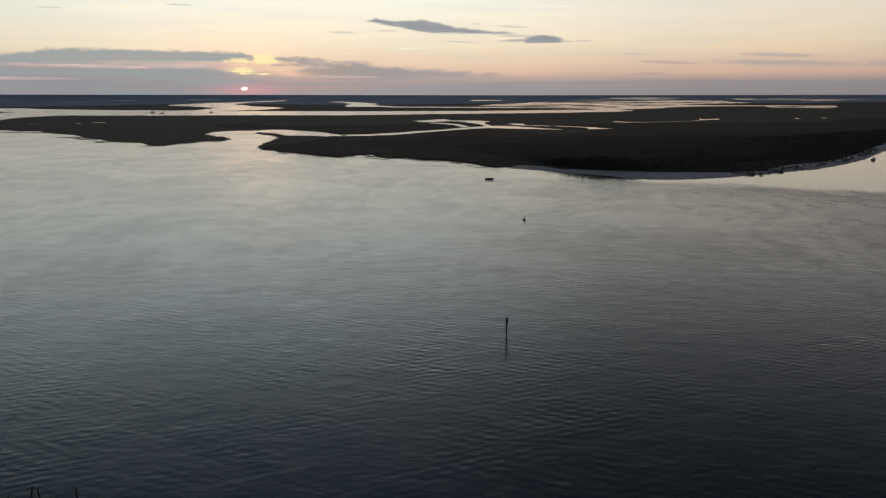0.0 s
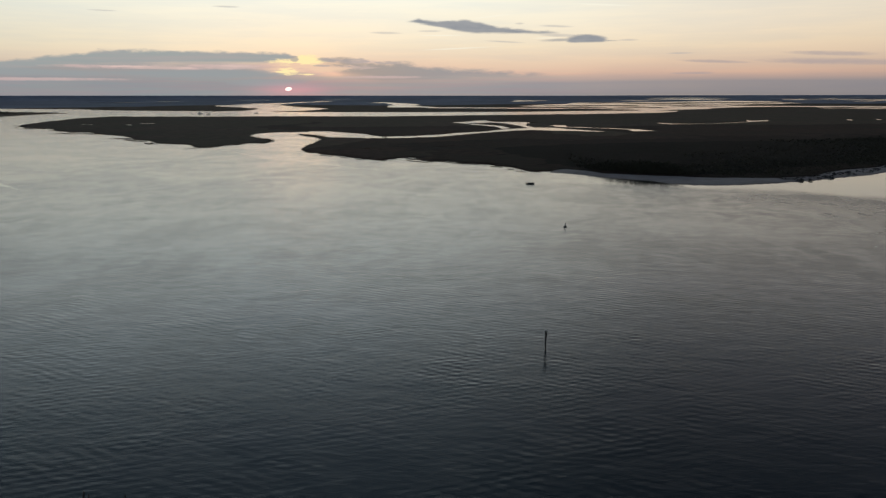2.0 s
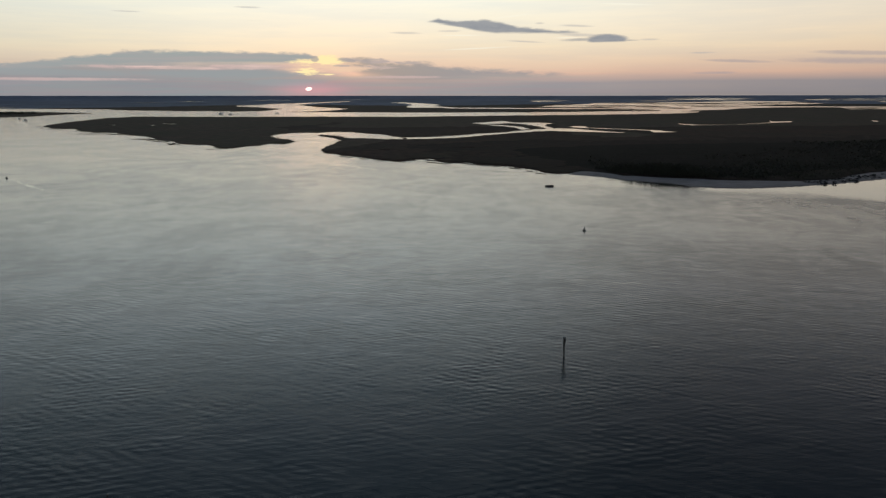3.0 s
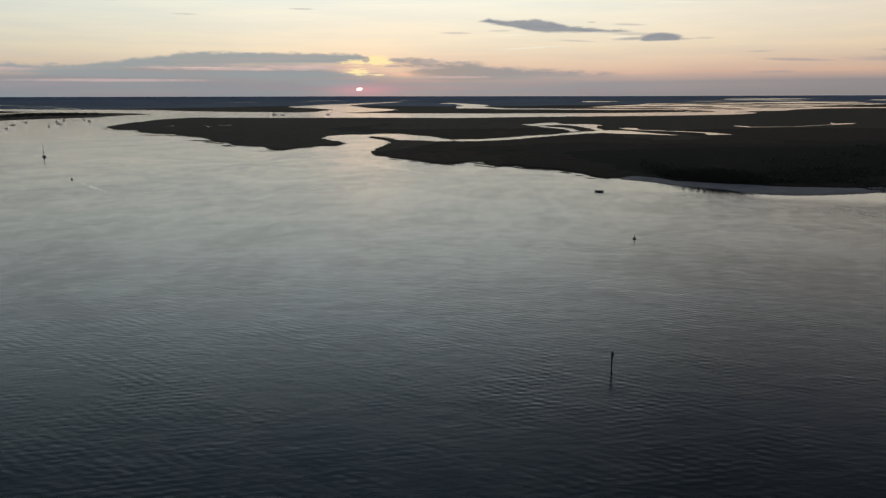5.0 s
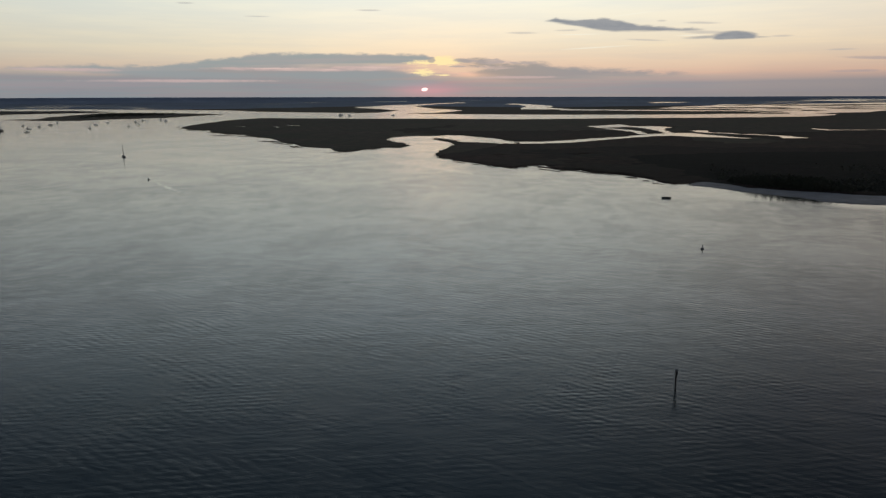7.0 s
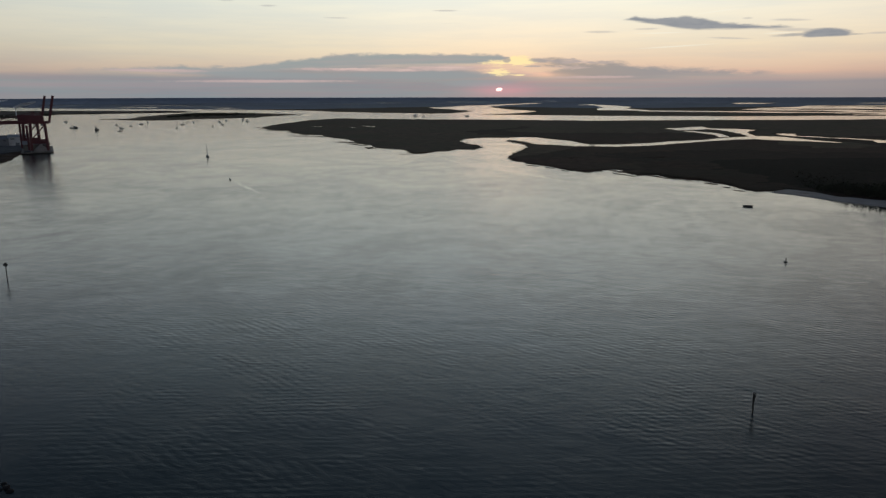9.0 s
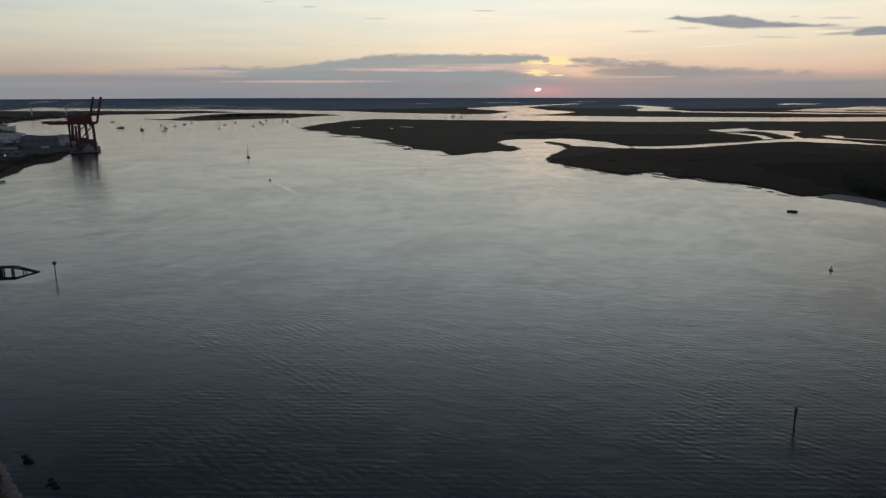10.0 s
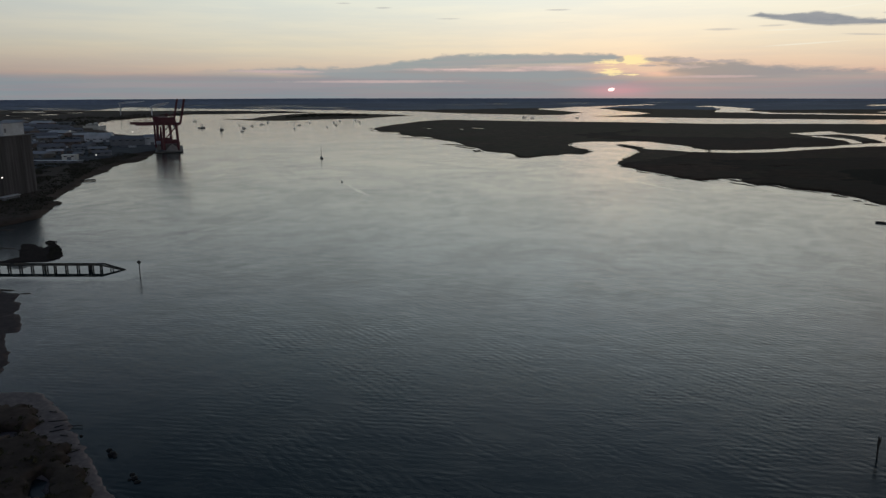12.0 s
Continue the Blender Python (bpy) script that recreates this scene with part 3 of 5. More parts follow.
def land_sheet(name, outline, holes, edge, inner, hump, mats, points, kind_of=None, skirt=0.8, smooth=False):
    """A low sheet of land: outline and creeks in plan, its bank edge high, inner above the water inside."""
    from mathutils.geometry import delaunay_2d_cdt
    loops = [outline, *holes]
    verts, edges = [], []
    for loop in loops:
        k = len(verts)
        verts += [Vector(p) for p in loop]
        edges += [(k + i, k + (i + 1) % len(loop)) for i in range(len(loop))]
    rim = len(verts)
    keep = inside(points, outline)
    for h in holes:
        keep &= ~inside(points, h)
    verts += [Vector((float(p[0]), float(p[1]))) for p in points[keep]]
    out_v, _, out_f, orig, _, _ = delaunay_2d_cdt(verts, edges, [], 0, 1e-4)
    flat = np.array([(v.x, v.y) for v in out_v])
    tri = np.array([f[:3] for f in out_f])
    mid = flat[tri].mean(1)
    ok = inside(mid, outline)
    for h in holes:
        ok &= ~inside(mid, h)
    tri = tri[ok]
    on_rim = np.array([(not o) or min(o) < rim for o in orig])
    places = []
    for (x, y), r in zip(flat, on_rim):
        if r:
            z = edge * (0.8 + 0.4 * noise.noise(Vector((x * 0.05, y * 0.05, 1))))
        else:
            z = inner + hump * noise.noise(Vector((x * 0.012, y * 0.012, 5))) + 0.5 * hump * noise.noise(Vector((x * 0.06, y * 0.06, 2)))
        places.append(lay(x, y, z))
    seen, faces = {}, []
    for a, b, c in tri.tolist():
        (x1, y1), (x2, y2), (x3, y3) = flat[a], flat[b], flat[c]
        if (x2 - x1) * (y3 - y1) - (x3 - x1) * (y2 - y1) < 0:
            b, c = c, b
        faces.append((a, b, c))
        for e in ((a, b), (b, c), (c, a)):
            seen[e] = 1
    indices = [0] * len(faces)
    if kind_of:
        indices = [kind_of(*flat[list(f)].mean(0)) for f in faces]
    foot = {}
    for a, b in list(seen):
        if (b, a) not in seen:
            for v in (a, b):
                if v not in foot:
                    foot[v] = len(places)
                    x, y, z = places[v]
                    places.append((x, y, z - skirt - edge))
            faces.append((b, a, foot[a], foot[b]))
            indices.append(0)
    return raw_object(name, places, faces, mats, indices=indices, smooth=smooth)


water_sheet()

# plan outlines, metres
SPIT = [(-1028, 1768), (-961, 1499), (-896, 1328), (-827, 1246), (-764, 1223), (-698, 1137), (-618, 1093), (-572, 1045)]
CHANNEL_SIDE = [(-1024, 1906), (-869, 1895), (-716, 1884), (-575, 1908), (-423, 1897), (-271, 1876), (-127, 1931), (26, 1984), (186, 2028),
                (356, 2093), (496, 2165), (579, 2256), (637, 2373), (646, 2537), (707, 2597), (805, 2667), (896, 2843), (1055, 3011),
                (1244, 3069), (1363, 3040), (1192, 2625), (1325, 2738), (1399, 2603), (1533, 2805), (1748, 2839), (2700, 2900)]
INLET_WEST = [(-499, 980), (-459, 916), (-426, 891), (-396, 848), (-350, 827), (-327, 794), (-310, 780), (-303, 788), (-300, 816),
              (-283, 855), (-265, 854), (-269, 894), (-281, 921), (-310, 959), (-334, 1001), (-345, 1061), (-336, 1093), (-292, 1108),
              (-272, 1133), (-245, 1132), (-209, 1088), (-178, 1054), (-150, 1008), (-139, 989)]
INLET_EAST = [(-133, 945), (-154, 935), (-176, 954), (-217, 969), (-246, 1026), (-270, 1042), (-267, 1020), (-240, 983), (-213, 931),
              (-207, 884), (-201, 803), (-195, 752), (-181, 720), (-156, 691), (-135, 671), (-115, 646), (-93, 633), (-85, 645), (-75, 660),
              (-64, 656), (-56, 627), (-46, 615), (-31, 626), (-17, 604), (3, 598), (21, 573), (29, 554), (38, 539)]
SCRUB_LINE = [(52, 541), (61, 556), (73, 547), (91, 524), (121, 511), (154, 499), (166, 499), (204, 495), (227, 509), (270, 549),
              (304, 571), (352, 617), (405, 683), (498, 800), (678, 989), (900, 1120), (2300, 1300)]
BEACH_LINE = [(49, 535), (69, 520), (86, 499), (114, 481), (122, 466), (142, 459), (153, 459), (174, 465), (201, 477), (221, 487),
              (250, 507), (279, 524), (321, 562), (357, 600), (413, 669), (434, 696), (603, 878), (765, 1000)]
CREEKS = [
    [(-150, 994), (-106, 999), (-69, 1042), (-37, 1089), (6, 1139), (29, 1186), (55, 1226), (97, 1268), (120, 1256), (163, 1170), (192, 1122),
     (180, 1105), (148, 1124), (105, 1144), (79, 1164), (46, 1138), (14, 1095), (-35, 1018), (-65, 977), (-100, 945), (-143, 942)],
    [(-69, 1491), (-35, 1538), (2, 1605), (22, 1518), (79, 1508), (107, 1466), (83, 1408), (81, 1317), (93, 1246), (75, 1215), (65, 1317),
     (43, 1411), (13, 1471), (-13, 1428), (-37, 1411)],
    [(-43, 1403), (-13, 1405), (18, 1358), (36, 1307), (47, 1222), (30, 1192), (22, 1272), (-4, 1333)],
    [(116, 1340), (135, 1357), (154, 1348), (149, 1289), (212, 1240), (244, 1207), (259, 1186), (271, 1137), (226, 1115), (236, 1173),
     (206, 1206), (145, 1253), (124, 1290)],
    [(585, 1643), (570, 1569), (617, 1584), (587, 1517), (535, 1487)],
    [(797, 1629), (803, 1609), (766, 1540), (766, 1557)],
    [(873, 1659), (868, 1605), (834, 1571)],
    [(-820, 1410), (-785, 1393), (-766, 1366), (-800, 1387)],
    [(-728, 1412), (-696, 1386), (-680, 1352), (-706, 1380)],
    [(-724, 1465), (-682, 1448), (-664, 1415), (-700, 1433)],
    [(-131, 757), (-124, 766), (-119, 764), (-126, 755)],
    [(-50, 786), (-38, 798), (-30, 796), (-44, 784)],
    [(346, 1470), (362, 1436), (368, 1412), (434, 1416), (504, 1474), (549, 1517), (555, 1501), (511, 1456), (438, 1397), (366, 1378), (352, 1366), (343, 1392), (340, 1425)],
]
marsh_outline = rough_line([*reversed(SPIT[1:]), SPIT[0], *CHANNEL_SIDE, *reversed(SCRUB_LINE), *reversed(INLET_EAST), *reversed(INLET_WEST)])
creeks = [rough_line(c, fine=0.006) for c in CREEKS]


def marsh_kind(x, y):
    """0 brown cordgrass, 1 olive grass of the spit and the far reaches, paled by painted haze, 2 a middle tone round
    the scrub.
    """
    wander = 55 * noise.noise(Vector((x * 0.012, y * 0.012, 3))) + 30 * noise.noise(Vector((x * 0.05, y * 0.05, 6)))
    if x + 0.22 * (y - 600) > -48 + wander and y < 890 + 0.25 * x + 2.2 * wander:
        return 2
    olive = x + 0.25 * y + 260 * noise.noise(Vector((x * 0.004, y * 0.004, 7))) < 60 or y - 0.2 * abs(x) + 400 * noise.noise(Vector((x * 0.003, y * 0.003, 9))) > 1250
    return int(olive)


marsh = land_sheet("marsh_ground", marsh_outline, creeks, 0.55, 1.0, 0.5, [MARSH, HAZED_OLIVE_MARSH, DARK_MARSH], np.concatenate([polar_points(430, 4200, 1.03, 0.8, 1), polar_points(520, 960, 1.012, 0.6, 21)]), marsh_kind)
tagged(marsh, "flat dark brown salt marsh cut by winding creeks", "marsh", kind="structure")

for k, (x, y, wide, deep) in enumerate([(-632, 1062, 34, 7), (-588, 1048, 20, 5), (-488, 938, 22, 8), (-462, 925, 14, 5), (-60, 640, 10, 4), (-12, 604, 12, 3), (-795, 1220, 24, 7)]):
    ring = [(x + wide * math.cos(a) * (0.8 + 0.3 * math.sin(3 * a + k)), y + deep * math.sin(a)) for a in (i * math.pi / 8 for i in range(16))]
    islet = land_sheet("marsh_islet", rough_line(ring, fine=0.004), [], 0.25, 0.4, 0.1, MARSH, np.zeros((0, 2)))
    tagged(islet, "low mud islet with marsh grass off the bank", "islet", "islets off the marsh", kind="structure")

# thin mud banks and stranded grass just off the marsh edge, with a lane of water behind them
for k in range(15):
    s = (k + 0.5) / 15 * (len(INLET_EAST) - 14) + 13
    a, b = Vector(INLET_EAST[int(s)]), Vector(INLET_EAST[min(int(s) + 1, len(INLET_EAST) - 1)])
    p, along = a.lerp(b, s % 1), Vector((0.62, -0.50)).normalized()
    p += Vector((-0.55, -0.83)) * random.uniform(4.0, 10.0)
    long_, deep = random.uniform(3, 12), random.uniform(1.0, 2.6)
    ring = [p + along * long_ * math.cos(i * math.pi / 7) + Vector((0.3, 0.95)) * deep * math.sin(i * math.pi / 7) for i in range(14)]
    tagged(land_sheet("mud_bank", rough_line([tuple(q) for q in ring], fine=0.003, least=1.2), [], 0.2, 0.3, 0.1, MARSH, np.zeros((0, 2))), "thin dark mud bank off the marsh edge", "mud bank", "mud banks off the marsh", kind="structure")

rim = [*reversed(SPIT), *INLET_WEST[:9]][1:]
for k in range(30):
    s = random.uniform(0, len(rim) - 1.01)
    a, b = Vector(rim[int(s)]), Vector(rim[int(s) + 1])
    p, along = a.lerp(b, s % 1) + Vector((-0.55, -0.83)) * random.uniform(2.0, 14.0), (b - a).normalized()
    long_, deep = random.uniform(5, 18), random.uniform(1.5, 4.0)
    ring = [p + along * long_ * math.cos(i * math.pi / 7) + Vector((0.3, 0.95)) * deep * math.sin(i * math.pi / 7) for i in range(14)]
    tagged(land_sheet("mud_bank", rough_line([tuple(q) for q in ring], fine=0.003, least=1.2), [], 0.2, 0.3, 0.1, MARSH, np.zeros((0, 2))), "thin dark mud bank off the marsh edge", "mud bank", "mud banks off the marsh", kind="structure")

# the sand beach below the scrub: waterline and a strip running in under the scrub
beach_top = [(x + 3, y + 8) for x, y in SCRUB_LINE[:15]]
beach_outline = rough_line([*BEACH_LINE, *reversed(beach_top)], fine=0.006, amp=0.2)
pools = [rough_line([(x - wide, y - wide * 0.62), (x, y - 1.3), (x + wide, y + wide * 0.62), (x, y + 1.6)], fine=0.003, least=1.0) for x, y, wide in
         [(262, 526, 9), (285, 540, 6), (322, 578, 8), (346, 604, 6), (212, 486, 8), (236, 502, 5), (388, 652, 8), (415, 688, 6), (70, 533, 4)]]
beach = land_sheet("beach", beach_outline, pools, 0.12, 0.45, 0.15, SAND, polar_points(440, 1100, 1.008, 0.5, 2), skirt=0.5, smooth=True)
tagged(beach, "narrow grey sand beach below dark scrub", "beach", kind="structure")

# ---- the far country across the channel ----
FAR_BANK = [(-4714, 3671), (-3508, 3246), (-2700, 3180), (-1958, 3005), (-1725, 2942), (-1448, 2699), (-1182, 2581), (-955, 2515), (-878, 2551),
            (-923, 2930), (-1079, 3173), (-1340, 3535), (-1438, 3779), (-1419, 4082), (-1468, 4530), (-1390, 4628), (-1363, 5381), (-1336, 6019),
            (-1178, 5625), (-1229, 5170), (-1243, 4689), (-1155, 3999), (-868, 3318), (-705, 3064), (-629, 2909), (-625, 2715), (-658, 2513),
            (-734, 2436), (-528, 2370), (-244, 2329), (30, 2343), (220, 2405), (423, 2487), (476, 2651), (382, 2754), (37, 2870), (-240, 2961)]
FAR_BAYS = [(-251, 3089), (-315, 3123), (-422, 3136), (-463, 3421), (-505, 3945), (-641, 4585), (-769, 4755), (-740, 5148), (-513, 4562),
            (-352, 4031), (-337, 3538), (-205, 3137), (40, 3067), (274, 3001), (519, 2922), (437, 3155), (241, 3180), (153, 3341), (253, 3731),
            (475, 4133), (554, 4518), (785, 4626), (1208, 4872), (1702, 5345), (1940, 5090), (1829, 4433), (1640, 3724), (1882, 3770), (2634, 4284), (5200, 5200)]
far_outline = rough_line([*FAR_BANK, *FAR_BAYS, (12500, 9500), (8500, 13500), (0, 16000), (-9000, 13300), (-15500, 5500), (-15800, 1200), (-6500, 2300), (-3700, 2650)], fine=0.008)


def streak(x1, y1, x2, y2, deep):
    """A long narrow lagoon from end to end, deep metres wide, seen as a bright line."""
    a, b = Vector((x1, y1)), Vector((x2, y2))
    out = ((a + b) / 2).normalized() * deep / 2
    return rough_line([a, a.lerp(b, 0.3) - out, a.lerp(b, 0.7) - out, b, a.lerp(b, 0.6) + out, a.lerp(b, 0.25) + out * 0.7], fine=0.02)


lagoons = [streak(*s) for s in [
    (152, 5308, 520, 5846, 500), (1558, 7142, 2050, 6238, 900), (900, 5600, 1500, 5900, 300), (2247, 4705, 3000, 5323, 420), (2092, 5900, 3800, 5900, 420),
    (3200, 5000, 4600, 5600, 380), (-2865, 6114, -2606, 6080, 420), (-3958, 2870, -4969, 3000, 260), (-6914, 4057, -6078, 3848, 500), (-3000, 5200, -2500, 5300, 220),
    (-2500, 7000, -2100, 7200, 700), (-1900, 8000, -1500, 8200, 900), (-4300, 4300, -3500, 4500, 300), (-3300, 3800, -2700, 3900, 160), (-3900, 3700, -3300, 3850, 130),
    (-5200, 4500, -4700, 4600, 260), (-3899, 2957, -3725, 3003, 130), (-3577, 3705, -3052, 3552, 300), (-2596, 3419, -2311, 3288, 200), (208, 5967, 494, 5664, 450), (1857, 8404, 2595, 7669, 1000), (4055, 8750, 4330, 8063, 1100), (2582, 6516, 2733, 6164, 600), (2900, 7200, 3700, 7000, 700), (-1000, 3560, -860, 3600, 40)]]
# past about 4 km the ground takes the woodland colour with haze painted in
far_land = land_sheet("far_marsh_ground", far_outline, lagoons, 0.6, 1.2, 0.6, [HAZED_OLIVE_MARSH, HAZE_BLUE_WOOD], polar_points(2300, 15500, 1.05, 1.0, 3),
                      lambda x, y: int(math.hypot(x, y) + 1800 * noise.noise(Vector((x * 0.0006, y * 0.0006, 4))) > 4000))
tagged(far_land, "distant flat marsh and pine woods reaching the horizon", "marsh", kind="structure")

for ring in [rough_line([(1223, 3533), (1582, 3906), (1788, 4062), (1862, 3731), (2260, 4081), (2558, 4160), (2858, 3978), (1839, 2556), (1650, 2679), (1544, 2804),
                         (1710, 3138), (1563, 3233), (1335, 3295), (1173, 3349)]), streak(209, 3481, 639, 3598, 80), streak(812, 3270, 1040, 3187, 60), streak(749, 4041, 1227, 4157, 140),
             streak(1350, 4450, 1905, 4448, 160), streak(1000, 3700, 1350, 3800, 60)]:
    tagged(land_sheet("far_marsh_island", ring, [], 0.7, 1.3, 0.4, HAZED_OLIVE_MARSH, polar_points(2600, 5600, 1.05, 1.0, 4)), "long low marsh island in the far water", "island", "far marsh islands", kind="structure")

rng_isles = random.Random(31)
for k in range(46):
    az, r = radians(rng_isles.uniform(7.0, 30.0)), rng_isles.uniform(2500, 5200)
    x, y, wide = r * math.sin(az), r * math.cos(az), r * rng_isles.uniform(0.012, 0.05)
    ring = streak(x - wide * math.cos(az), y + wide * math.sin(az), x + wide * math.cos(az), y - wide * math.sin(az), r * rng_isles.uniform(0.012, 0.03))
    tagged(land_sheet("far_marsh_island", ring, [], 0.75, 1.35, 0.3, HAZED_OLIVE_MARSH, np.zeros((0, 2))), "long low marsh island in the far water", "island", "far marsh islands", kind="structure")

ISLE = [(-1731, 1712), (-1565, 1645), (-1441, 1656), (-1409, 1776), (-1339, 1921), (-1372, 2142), (-1352, 2263), (-1497, 2378), (-1705, 2446),
        (-1905, 2480), (-1969, 2408), (-1877, 2160), (-1752, 1897), (-1655, 1740)]
isle = land_sheet("island_ground", rough_line(ISLE), [], 0.6, 1.4, 0.5, HAZED_OLIVE_MARSH, polar_points(1800, 3400, 1.04, 0.7, 5))
tagged(isle, "low scrubby island in the wide river", "island", kind="structure")

# ---- the town bank and the near shore ----
TOWN_NORTH = [(-3286, 2609), (-2934, 2714), (-2400, 2780), (-2057, 2595), (-2114, 2432), (-2250, 2233), (-2342, 2134), (-2315, 2051), (-2158, 1820),
              (-2110, 1696), (-1993, 1495), (-1850, 1347), (-1655, 1175), (-1473, 1052), (-1347, 994), (-1228, 925), (-1060, 880), (-915, 805), (-830, 728)]
PORT_SIDE = [(-762, 668), (-766, 635), (-758, 619), (-705, 571), (-684, 541), (-678, 514), (-650, 479), (-627, 459), (-588, 412), (-576, 398),
             (-546, 372), (-521, 348), (-508, 332), (-488, 315), (-478, 304), (-462, 300), (-449, 284), (-428, 266), (-413, 251), (-412, 242),
             (-406, 225), (-430, 190), (-450, 130), (-390, 70), (-280, 62), (-215, 76)]
NEAR_SCRUB = [(-163, 85), (-157, 88), (-152, 87), (-147, 82), (-138, 79), (-133, 81), (-128, 78), (-126, 76), (-120, 76), (-118, 74), (-113, 72), (-110, 70), (-98, 58), (-76, 36), (-40, 0), (20, -40)]
NEAR_WATERLINE = [(-205, 84), (-174, 92), (-170, 94), (-164, 96), (-156, 93), (-151, 92.3), (-145.5, 90.2), (-140, 87.0), (-133.5, 84.2), (-126, 81.5), (-119, 78), (-113, 75), (-107, 73), (-95, 61), (-70, 38), (-34, 3), (24, -34)]
near_edge = rough_line(NEAR_SCRUB[:14], closed=False, fine=0.012, least=1.0, amp=0.6)
town_outline = rough_line([*TOWN_NORTH, *PORT_SIDE, *near_edge, *NEAR_SCRUB[14:], (400, -200), (3000, -900), (2000, -4000), (-5000, -4000), (-9000, -500), (-9000, 2000)], fine=0.008, least=1.2)
fine_pts = polar_points(110, 204, 1.010, 0.5, 7)
BANK_POOLS = [rough_line(p, fine=0.004, least=0.8, amp=0.2) for p in
              ([(-122, 66), (-127, 70), (-127, 72), (-124, 71.5), (-120, 69), (-117, 66)], [(-153, 79), (-149, 80.5), (-147, 80), (-146, 77.5), (-149, 76)])]
town_lagoons = [streak(*s) for s in [(-3690, 2170, -3530, 2290, 330), (-2945, 1850, -2890, 1917, 230), (-3060, 1764, -2996, 1786, 190), (-3130, 2102, -3148, 2205, 200), (-2549, 1540, -2476, 1531, 90), (-2784, 1604, -2757, 1614, 80), (-2364, 1474, -2227, 1463, 60)]]
town = land_sheet("town_ground", town_outline, [*BANK_POOLS, *town_lagoons], 0.7, 1.7, 0.4, BANK, np.concatenate([polar_points(205, 9000, 1.05, 1.0, 6), fine_pts]), skirt=1.0, smooth=True)
yard = land_sheet("port_yard", rough_line([(-850, 738), (-800, 668), (-752, 560), (-722, 500), (-690, 440), (-700, 400), (-900, 440), (-1400, 700), (-2150, 1180), (-1980, 1380), (-1560, 1040),
                                           (-1340, 950), (-1110, 850), (-930, 790)]), [], 2.2, 2.5, 0.1, ASPHALT, polar_points(700, 2300, 1.05, 1.0, 9), skirt=1.0)
tagged(yard, "grey paved port yard with worn dark patches", "yard", kind="structure")
tagged(town, "dark rough riverbank ground below an industrial town", "ground", kind="structure")
shore = land_sheet("near_beach", rough_line([*NEAR_WATERLINE, *[(x - 4, y - 5) for x, y in reversed(NEAR_SCRUB)], (-215, 70)], fine=0.007, least=1.0, amp=0.4), [], 0.04, 0.24, 0.12, WET_SAND,
                   polar_points(60, 240, 1.006, 0.4, 8), skirt=0.4, smooth=True)
tagged(shore, "wet grey sand at the foot of a grassy bank", "beach", kind="structure")

# ---- plants ----
def tufts(name, spots, cards, lean, mats, label, category, seed, spray=1.0):
    """Scrub or grass: each spot (x, y, z, radius, height) carries many small leafy sprays. One object of uncountable stuff."""
    rng = np.random.default_rng(seed)
    verts, faces = [], []
    for x, y, z, r, h in spots:
        for _ in range(cards):
            a, u = rng.uniform(0, 2 * math.pi), rng.uniform(0, 1) ** 0.6
            up_ = rng.uniform(0.05, 1.0)
            rr = r * u * math.sqrt(max(1 - (up_ * 0.95) ** 2, 0.05))
            c = Vector((x + rr * math.cos(a), y + rr * math.sin(a), z + h * up_))
            s = r * rng.uniform(0.22, 0.48) * spray
            d1 = Vector(rng.normal(size=3)).normalized() * s
            d2 = Vector((*rng.normal(size=2) * lean, 1.0)).normalized() * s * (1.0 + lean * 0.2)
            k = len(verts)
            for p in (c - d1 - d2 * 0.7, c + d1 - d2 * 0.5, c + d1 * 0.3 + d2, c - d1 * 0.8 + d2 * 0.5):
                q = lay(*p)
                verts.append((q[0], q[1], max(q[2], lay(c.x, c.y, 0)[2] + 0.02)))
            faces.append((k, k + 1, k + 2, k + 3))
    ob = raw_object(name, verts, faces, mats)
    return tagged(ob, label, category, kind="stuff")


def scatter(outline, count, seed, size, height, ground=0.9, bare=-0.3, patch=0.012, avoid=()):
    """Spots for bushes inside a plan outline, in thickets with gaps."""
    rng = np.random.default_rng(seed)
    o = np.array(outline)
    pts = rng.uniform(o.min(0), o.max(0), (count * 4, 2))
    ok = inside(pts, [tuple(p) for p in outline])
    for a in avoid:
        ok &= ~inside(pts, a)
    spots = []
    for x, y in pts[ok][:count]:
        x, y = float(x), float(y)
        n = noise.noise(Vector((x * patch, y * patch, seed)))
        if n > bare:
            k = rng.uniform(0.6, 1.3) * (0.8 + 0.5 * n)
            spots.append((x, y, ground, size * k, height * k * rng.uniform(0.7, 1.2)))
    return spots


scrub_band = [(-5, 680), (30, 620), (50, 585), (60, 562), (92, 530), (125, 517), (166, 505), (206, 501), (232, 516), (274, 556), (310, 580), (356, 626), (409, 692),
              (502, 808), (682, 996), (900, 1130), (760, 1150), (420, 905), (220, 870), (110, 850), (0, 770)]
canopy = land_sheet("shaded_scrub_canopy", rough_line(scrub_band, fine=0.012, amp=1.1), [], 0.2, 1.9, 0.8, SHADED_CANOPY, polar_points(480, 1500, 1.010, 0.35, 17), skirt=0.4, smooth=True)
